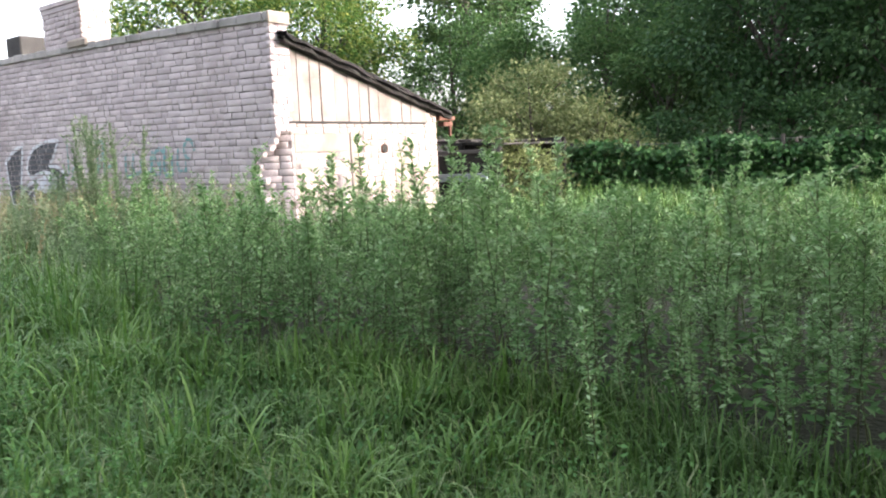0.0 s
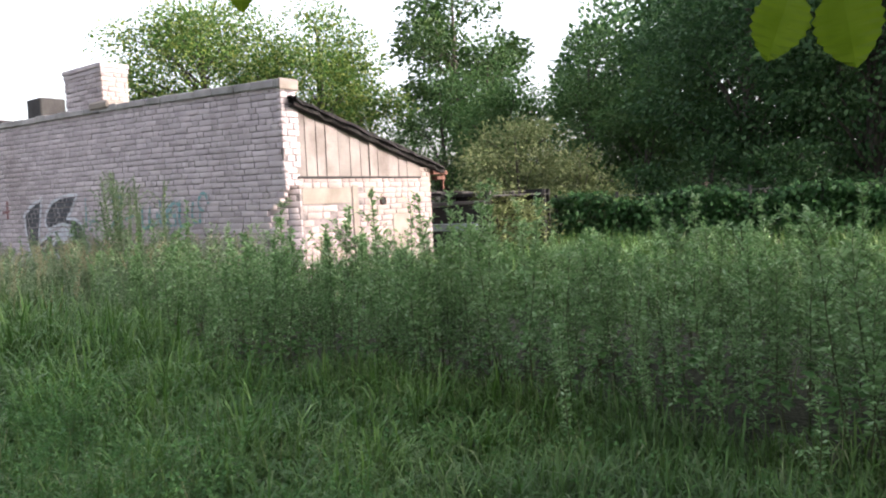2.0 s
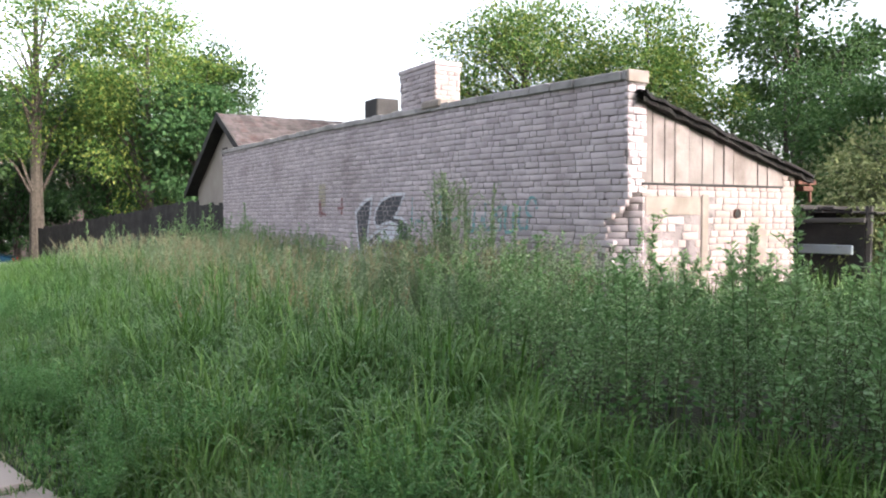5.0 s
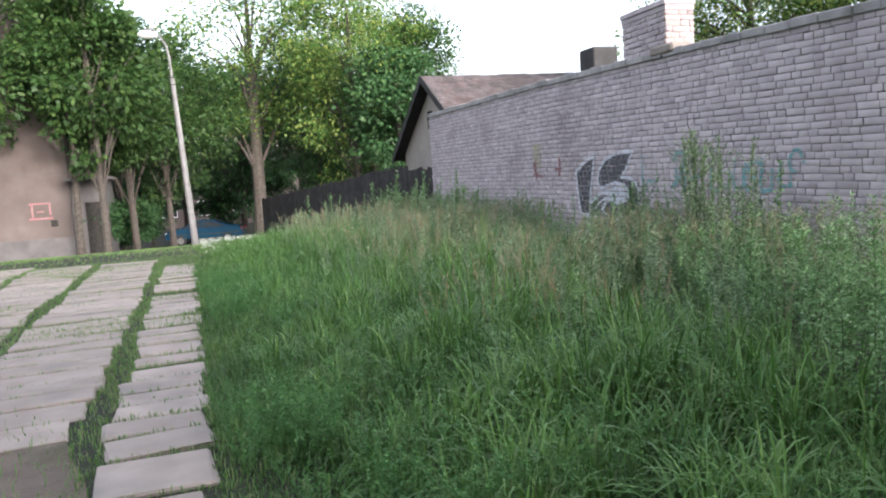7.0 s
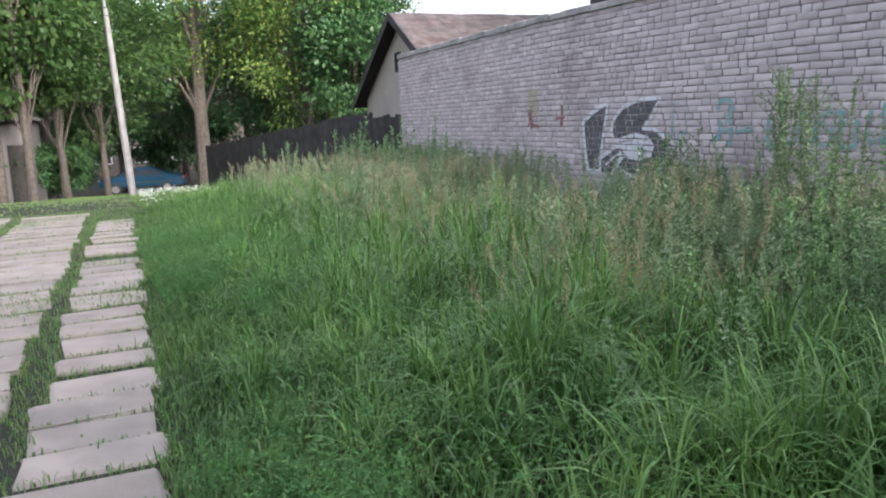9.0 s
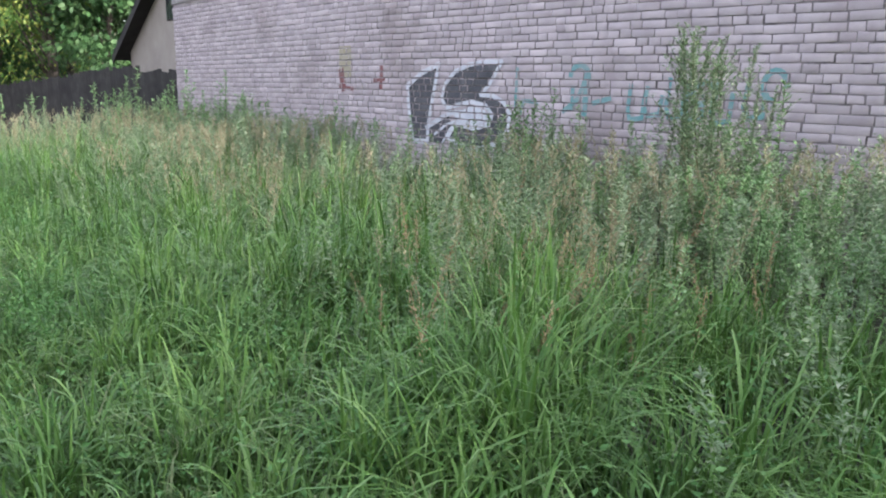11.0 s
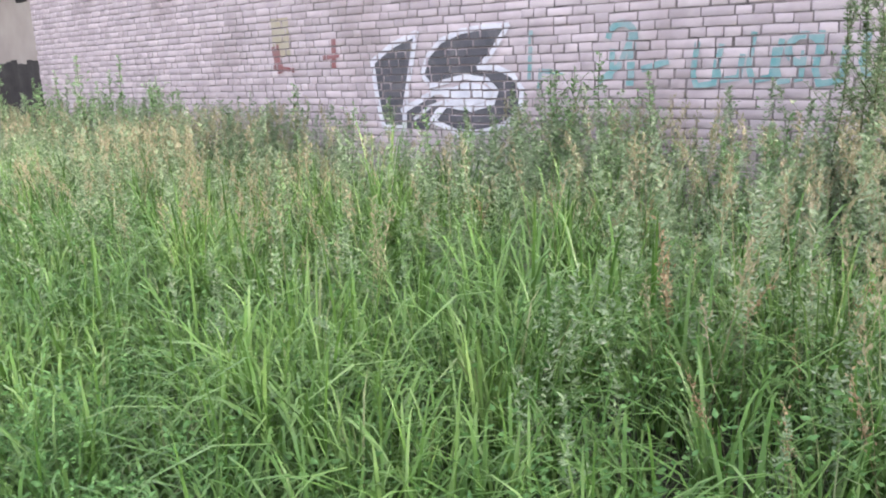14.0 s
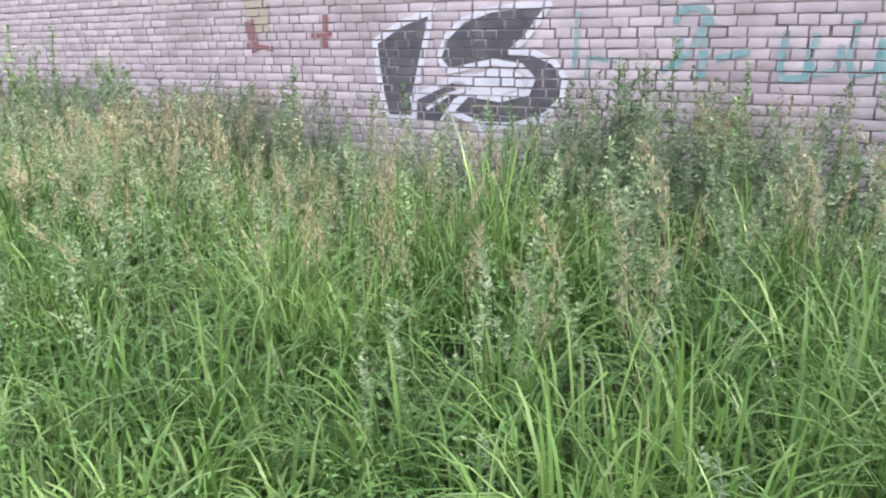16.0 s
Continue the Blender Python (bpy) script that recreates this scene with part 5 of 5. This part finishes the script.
def build_grass():
    # tall meadow grass: tufts that lean outwards, and loose blades between
    def tufted(c, x0, x1, y0, y1, m, rad, thin):
        cx, cy = on_ground(c, x0, x1, y0, y1)
        pt = patchy(cx, cy, 1.3)
        ok = clear_of_house(cx, cy) & (RNG.uniform(0, 1, c) < np.where(mug_zone(cx, cy - 0.15), thin, np.interp(cy, [-4.4, -3.6], [1.0, 0.5]))) & (RNG.uniform(-0.7, 1, c) < 0.55 + pt * 1.1)
        cx, cy, pt = cx[ok], cy[ok], pt[ok]
        n = len(cx)
        a = RNG.uniform(0, 6.283, (n, m))
        r = np.abs(RNG.normal(0, rad, (n, m)))
        x = (cx[:, None] + np.cos(a) * r).ravel()
        y = np.minimum((cy[:, None] + np.sin(a) * r).ravel(), -0.03)
        hs = np.repeat(RNG.uniform(0.65, 1.25, n) * (1 + 0.35 * pt), m)
        turn = (a + RNG.normal(0, 1.3, (n, m))).ravel()
        return x, y, hs * RNG.uniform(0.6, 1.1, n * m), turn
    x, y, f, turn = tufted(2700, -15, 9, -6.05, -0.05, 28, 0.09, 0.02)
    lx, ly = on_ground(26000, -16, 9, -6.15, -0.03)
    k = RNG.uniform(0, 1, len(lx)) < np.where(mug_zone(lx, ly + 0.25), 0.05, 1.0)
    lx, ly = lx[k], ly[k]
    x, y = np.concatenate([x, lx]), np.concatenate([y, ly])
    f, turn = np.concatenate([f, RNG.uniform(0.4, 1.0, len(lx))]), np.concatenate([turn, RNG.uniform(0, 6.283, len(lx))])
    k = off_slabs(x, y, 0.03)
    x, y, f, turn = x[k], y[k], f[k], turn[k]
    h = grass_height(x, y) * f
    pos = np.column_stack([x, y, ground_z(x, y) - 0.01])
    stuff("meadow_grass", blades(pos, h, RNG.uniform(0.004, 0.010, len(x)), np.abs(RNG.normal(0.5, 0.33, len(x))), turn), L_GRASS, "tall uncut meadow grass before the shed")
    # bright broad-bladed tufts
    x, y, f, turn = tufted(1900, -12, 5.5, -5.7, -2.6, 34, 0.10, 0.0)
    h = grass_height(x, y) * f * 1.12
    pos = np.column_stack([x, y, ground_z(x, y) - 0.01])
    stuff("broad_grass", blades(pos, h, RNG.uniform(0.006, 0.013, len(x)), np.abs(RNG.normal(0.68, 0.42, len(x))), turn, ARCH, 3.0), L_SEDGE, "bright arching tufts of broad-bladed grass")
    # dense low sward at the edge of the slabs
    x, y = on_ground(42000, -11, 8, -6.36, -5.0)
    k = (y > -6.17 + 0.22 * patchy(x, 0 * x, 1.6)) & off_slabs(x, y, -0.02)
    x, y = x[k], y[k]
    stuff("edge_sward", blades(np.column_stack([x, y, ground_z(x, y)]), grass_height(x, y) * RNG.uniform(0.35, 0.95, len(x)), RNG.uniform(0.004, 0.008, len(x)), np.abs(RNG.normal(0.55, 0.35, len(x)))), L_GRASS, "dense low grass edging the slab path")
    # low grass between the walk and the thicket
    x, y = on_ground(34000, 2.2, 9.5, -5.3, -2.8)
    k = ~mug_zone(x, y - 0.25)
    x, y = x[k], y[k]
    stuff("front_sward", blades(np.column_stack([x, y, ground_z(x, y)]), RNG.uniform(0.08, 0.33, len(x)) * (1 + 0.7 * patchy(x, y, 1.4)), RNG.uniform(0.004, 0.009, len(x)), np.abs(RNG.normal(0.7, 0.4, len(x)))), L_GRASS, "low soft grass in front of the mugwort thicket")
    # short grass along the path, in its joints and on the far verge
    x, y = on_ground(26000, -14, 9, -11, -5.0)
    joint = (y > -6.9) & (y < -6.1)
    near = np.hypot(x - 2, y + 6) < 14
    slabby = (y < -6.12) & (y > -9.9) & (x > -13) & (x < np.interp(y, [-9.9, -9.3, -8.1, -6.85, -6.8], [-4, -4, -2, 0.2, 2.6]))
    gap = np.min(np.abs(y[:, None] - np.array([-6.82, -8.08, -9.36])[None]), 1) < 0.09
    keep = near & (~slabby | (gap & (patchy(x, y, 1.5) > -0.1)) | (RNG.uniform(0, 1, len(x)) < 0.02))
    x, y = x[keep], y[keep]
    h = RNG.uniform(0.03, 0.10, len(x)) * np.where((x > 2.6), 1.5, 1.0)
    stuff("path_grass", blades(np.column_stack([x, y, ground_z(x, y)]), h, RNG.uniform(0.004, 0.008, len(x)), np.abs(RNG.normal(0.5, 0.3, len(x)))), L_LOW, "short worn grass along the slab path")
    x, y = on_ground(26000, -46, -11, -12, 0.0)
    k2 = clear_of_house(x, y) & ((x < -13.2) | (y > -6.1)) & ((y > -9.6) | (x > -28))
    x, y = x[k2], y[k2]
    stuff("verge_grass", blades(np.column_stack([x, y, ground_z(x, y)]), RNG.uniform(0.012, 0.045, len(x)), RNG.uniform(0.018, 0.04, len(x)), np.abs(RNG.normal(0.5, 0.3, len(x)))), L_LOW, "mown grass on the far verge")
    # meadow beyond the mugwort
    x, y = on_ground(24000, -2, 13, 0, 9)
    k3 = clear_of_house(x, y)
    x, y = x[k3], y[k3]
    stuff("back_meadow", blades(np.column_stack([x, y, ground_z(x, y)]), RNG.uniform(0.35, 0.75, len(x)), RNG.uniform(0.010, 0.02, len(x)), np.abs(RNG.normal(0.35, 0.25, len(x)))), L_GRASS, "light green meadow grass before the wood")
    # small herbs low among the grass
    x, y = on_ground(36000, -8, 8, -5.8, -3.4)
    k = off_slabs(x, y, 0.03)
    x, y = x[k], y[k]
    h = grass_height(x, y) * RNG.uniform(0.2, 0.85, len(x))
    a = RNG.uniform(0, 6.28, len(x))
    d = np.column_stack([np.cos(a), np.sin(a), RNG.uniform(-0.1, 0.8, len(x))])
    L = RNG.uniform(0.012, 0.034, len(x))
    stuff("low_herbs", leaves(np.column_stack([x, y, ground_z(x, y) + h]), d, L, L * 0.5), L_HERB, "small leafy herbs among the grass")
    # dark undergrowth among the thicket's stems
    x, y = on_ground(6000, 0.5, 9.5, -3.8, -1.2)
    k = mug_zone(x, y - 0.2)
    x, y = x[k], y[k]
    a = RNG.uniform(0, 6.28, len(x))
    d = np.column_stack([np.cos(a), np.sin(a), RNG.uniform(-0.2, 0.6, len(x))])
    L = RNG.uniform(0.04, 0.09, len(x))
    stuff("undergrowth", leaves(np.column_stack([x, y, ground_z(x, y) + np.abs(RNG.normal(0, 0.16, len(x)))]), d, L, L * 0.5, 0.2, 1.5), L_HERB, "dark undergrowth beneath the mugwort")
    x, y = on_ground(75000, -13, 4.0, -10.6, -5.6)
    k = (off_slabs(x, y, -0.012) | ((x < -3.5) & (patchy(x, y, 0.8) > 0.16))) & (patchy(x, y, 1.2) > -0.8) & (y < np.interp(x, [1.0, 1.4, 4.0], [-6.1, -5.6, -5.6])) & ((y < -7.9) | (y > -6.75) | (np.hypot((x - 1.2) / 1.7, (y + 7.3) / 0.5) > 0.9))
    x, y = x[k], y[k]
    stuff("joint_sward", blades(np.column_stack([x, y, ground_z(x, y)]), RNG.uniform(0.02, 0.075, len(x)), RNG.uniform(0.004, 0.008, len(x)), np.abs(RNG.normal(0.6, 0.35, len(x)))), L_LOW, "worn grass between the slab rows")
    # white clover on the verge
    x, y = on_ground(1100, -20, -12, -6.0, -4.3)
    n = len(x)
    d = np.column_stack([RNG.normal(0, 1, n), RNG.normal(0, 1, n), RNG.uniform(0.2, 1, n)])
    stuff("white_clover", leaves(np.column_stack([x, y, ground_z(x, y) + RNG.uniform(0.08, 0.2, n)]), d, 0.03, 0.03), L_FLOWER, "patch of small white clover flowers")


build_grass()


def build_weeds():
    variants = [mugwort(h, int(n * 0.85), b, 0.15, 0.95) for h, n, b in ((0.95, 230, 0.5), (1.05, 250, 0.6), (0.82, 220, 0.7), (1.15, 250, 0.4), (1.0, 240, 0.75))]
    tall = [mugwort(h, int(n * 1.55), b, 0.30, 0.92) for h, n, b in ((0.98, 230, 0.5), (1.05, 250, 0.6), (0.88, 220, 0.7), (1.15, 250, 0.4), (1.0, 240, 0.65))]
    # the thicket: joined rest
    x, y = on_ground(2500, -4.0, 10.0, -3.5, 2.6)
    k = mug_zone(x, y) & (~mug_zone(x, y - 1.7) | (RNG.uniform(0, 1, len(x)) < 0.42)) & clear_of_house(x, y - 0.1) & clear_of_house(x, y + 0.1)
    x, y = x[k], y[k]
    far = y > -1.2
    which = RNG.randint(0, 5, len(x))
    stems, lvs = [], []
    for v in range(5):
        s = which == v
        sc = np.where(RNG.uniform(0, 1, s.sum()) < 0.22, RNG.uniform(0.98, 1.15, s.sum()), RNG.uniform(0.55, 0.95, s.sum())) * np.interp(y[s], [-3.4, -2.6, -1.2, 0, 2.6], [0.9, 1.02, 0.86, 0.72, 0.62]) * np.interp(x[s], [-4, 0.5, 4, 9], [0.74, 0.80, 0.98, 1.08])
        tn = RNG.uniform(0, 6.28, s.sum())
        st = RNG.get_state()
        lvs.append(spread(tall[v][1], x[s], y[s], ground_z(x[s], y[s]), sc, tn))
        RNG.set_state(st)
        stems.append(spread(tall[v][0], x[s], y[s], ground_z(x[s], y[s]), sc, tn))
    th = stuff("mugwort_thicket", joined(*lvs), L_MUG, "dense grey-green mugwort thicket")
    raw_part("stems", joined(*stems), L_STEM, th)
    # finer, lower mugwort and herbs mixed into the grass before the wall
    x, y = on_ground(1900, -14.5, 1.2, -4.6, -0.15)
    x2, y2 = on_ground(520, -14.5, 0.2, -1.3, -0.12)
    x, y = np.concatenate([x, x2]), np.concatenate([y, y2])
    k = RNG.uniform(0, 1, len(x)) < np.interp(y, [-4.6, -4.0, -3.2, -1.8, 0], [0.25, 0.6, 0.95, 1.0, 1.0]) * np.where(patchy(x, y, 0.7) > -0.15, 1.0, 0.35)
    x, y = x[k], y[k]
    which = RNG.randint(0, 5, len(x))
    lvs = []
    for v in range(5):
        q = which == v
        lvs.append(spread(variants[v][1], x[q], y[q], ground_z(x[q], y[q]), RNG.uniform(0.55, 0.95, q.sum()) * np.interp(y[q], [-4.8, -3.9, -1.5, 0], [0.6, 0.8, 1.0, 1.05]) * np.where((x[q] > -6.9) & (x[q] < -4.7) & (y[q] > -1.7), 0.75, 1.0), RNG.uniform(0, 6.28, q.sum()), 0.12))
    stuff("herb_layer", joined(*lvs), L_FIELD, "grey-green herbs mixed into the tall grass")
    # single mugwort plants along the front of the thicket and by the wall
    protos = []
    for v, (stem, leaf) in enumerate(variants):
        p = thing("mugwort_plant", 0, 0, 0, "upright grey-green mugwort plant among the weeds", "weed", "mugwort plants")
        raw_part("stem", stem, L_STEM, p)
        raw_part("foliage", leaf, L_MUG, p)
        protos.append(p)
    bush = thing("mugwort_clump", 0, 0, 0, "tall feathery mugwort clump standing above the other weeds", "weed", "mugwort clumps")
    bs, bl = mugwort(1.35, 800, 1.2, 0.12, 0.62)
    raw_part("stem", bs, L_STEM, bush)
    raw_part("foliage", bl, L_FIELD, bush)
    rr = random.Random(6)
    for i in range(13):
        px, py, sc = rr.gauss(-1.36, 0.34), rr.gauss(-1.15, 0.22), rr.uniform(0.9, 1.22)
        m = Matrix.Translation((px, py, gz(px, py))) @ Matrix.Rotation(rr.uniform(0, 6.28), 4, "Z") @ Matrix.Rotation(rr.uniform(-0.16, 0.16), 4, "X") @ Matrix.Scale(sc, 4)
        if i == 0:
            bush.matrix_basis = m
        else:
            copy_thing(bush, m)
    spots = [(rr.uniform(1.8, 8.6), rr.uniform(-3.0, -2.1), rr.uniform(0.7, 1.0)) for _ in range(60)]
    spots += [(rr.uniform(5.4, 8.8), rr.uniform(-3.5, -2.8), rr.uniform(0.6, 0.95)) for _ in range(12)]
    spots += [(rr.uniform(-2.6, -1.2), rr.uniform(-1.0, -0.3), rr.uniform(1.0, 1.3)) for _ in range(6)]
    spots += [(rr.uniform(-4.0, -3.4), rr.uniform(-0.6, -0.25), rr.uniform(1.0, 1.25)) for _ in range(8)]
    spots += [(rr.uniform(-12, 0.5), rr.uniform(-1.6, -0.2), rr.uniform(0.7, 1.0)) for _ in range(60)]
    spots += [(rr.uniform(-11, 1.5), rr.uniform(-3.8, -1.6), rr.uniform(0.55, 0.8)) for _ in range(50)]
    spots += [(rr.uniform(-16.5, -9.5), rr.uniform(-3.6, -0.3), rr.uniform(0.85, 1.2)) for _ in range(30)]
    spots += [(rr.uniform(-15.5, -8.5), rr.uniform(-1.8, -0.35), rr.uniform(1.1, 1.45)) for _ in range(45)]
    spots += [(7.2, -2.7, 1.15), (7.5, -2.9, 1.1), (4.6, -2.3, 1.0), (3.2, -2.0, 1.0), (5.6, -2.4, 1.05)]
    for i, (px, py, sc) in enumerate(spots):
        p = protos[i % 5]
        m = Matrix.Translation((px, py, gz(px, py))) @ Matrix.Rotation(rr.uniform(0, 6.28), 4, "Z") @ Matrix.Rotation(rr.uniform(-0.1, 0.1), 4, "X") @ Matrix.Scale(sc, 4)
        if i < 5:
            p.matrix_basis = m
        else:
            copy_thing(p, m)
    # low fine-leaved herbs along the edge of the path
    x, y = on_ground(900, -8, 8.5, -6.05, -4.6)
    k = (patchy(x, y + 7.0, 0.9) > 0.0) & off_slabs(x, y, 0.05)
    x, y = x[k], y[k]
    stuff("edge_herbs", spread(fine_herb(0.34), x, y, ground_z(x, y), RNG.uniform(0.6, 1.2, len(x)), RNG.uniform(0, 6.28, len(x)), 0.1), L_HERB, "low bushy fine-leaved herbs by the path")
    # rusty sorrel spikes
    p = thing("sorrel", 0, 0, 0, "dry rust-brown sorrel seed spike in the grass", "weed", "sorrel spikes")
    raw_part("spike", sorrel(1.0), L_RUST, p)
    spots = [(rr.gauss(-0.55, 0.4), rr.gauss(-3.4, 0.45), rr.uniform(0.6, 0.95)) for _ in range(30)]
    spots += [(-1.54, -3.63, 1.0), (-1.50, -3.66, 0.9), (-1.60, -3.60, 0.85), (-2.91, -2.69, 0.95), (-2.43, -2.30, 1.0)]
    spots += [(rr.uniform(-8, 1.0), rr.uniform(-3.6, -1.0), rr.uniform(0.6, 0.9)) for _ in range(20)]
    for i, (px, py, sc) in enumerate(spots):
        m = Matrix.Translation((px, py, gz(px, py))) @ Matrix.Rotation(rr.uniform(0, 6.28), 4, "Z") @ Matrix.Rotation(rr.uniform(-0.5, 0.5), 4, "X") @ Matrix.Scale(sc * 0.95, 4)
        if i == 0:
            p.matrix_basis = m
        else:
            copy_thing(p, m)
    # flowering grass
    x, y = on_ground(1600, -15, 1.5, -4.2, -0.2)
    k = patchy(x, y, 0.8) > -0.1
    x, y = x[k], y[k]
    n = len(x)
    stuff("grass_panicles", spread(panicle(1.0), x, y, ground_z(x, y), grass_height(x, y) * RNG.uniform(1.0, 1.5, n), RNG.uniform(0, 6.28, n), 0.22), L_STRAW, "pale pinkish seed heads of meadow grass")


build_weeds()
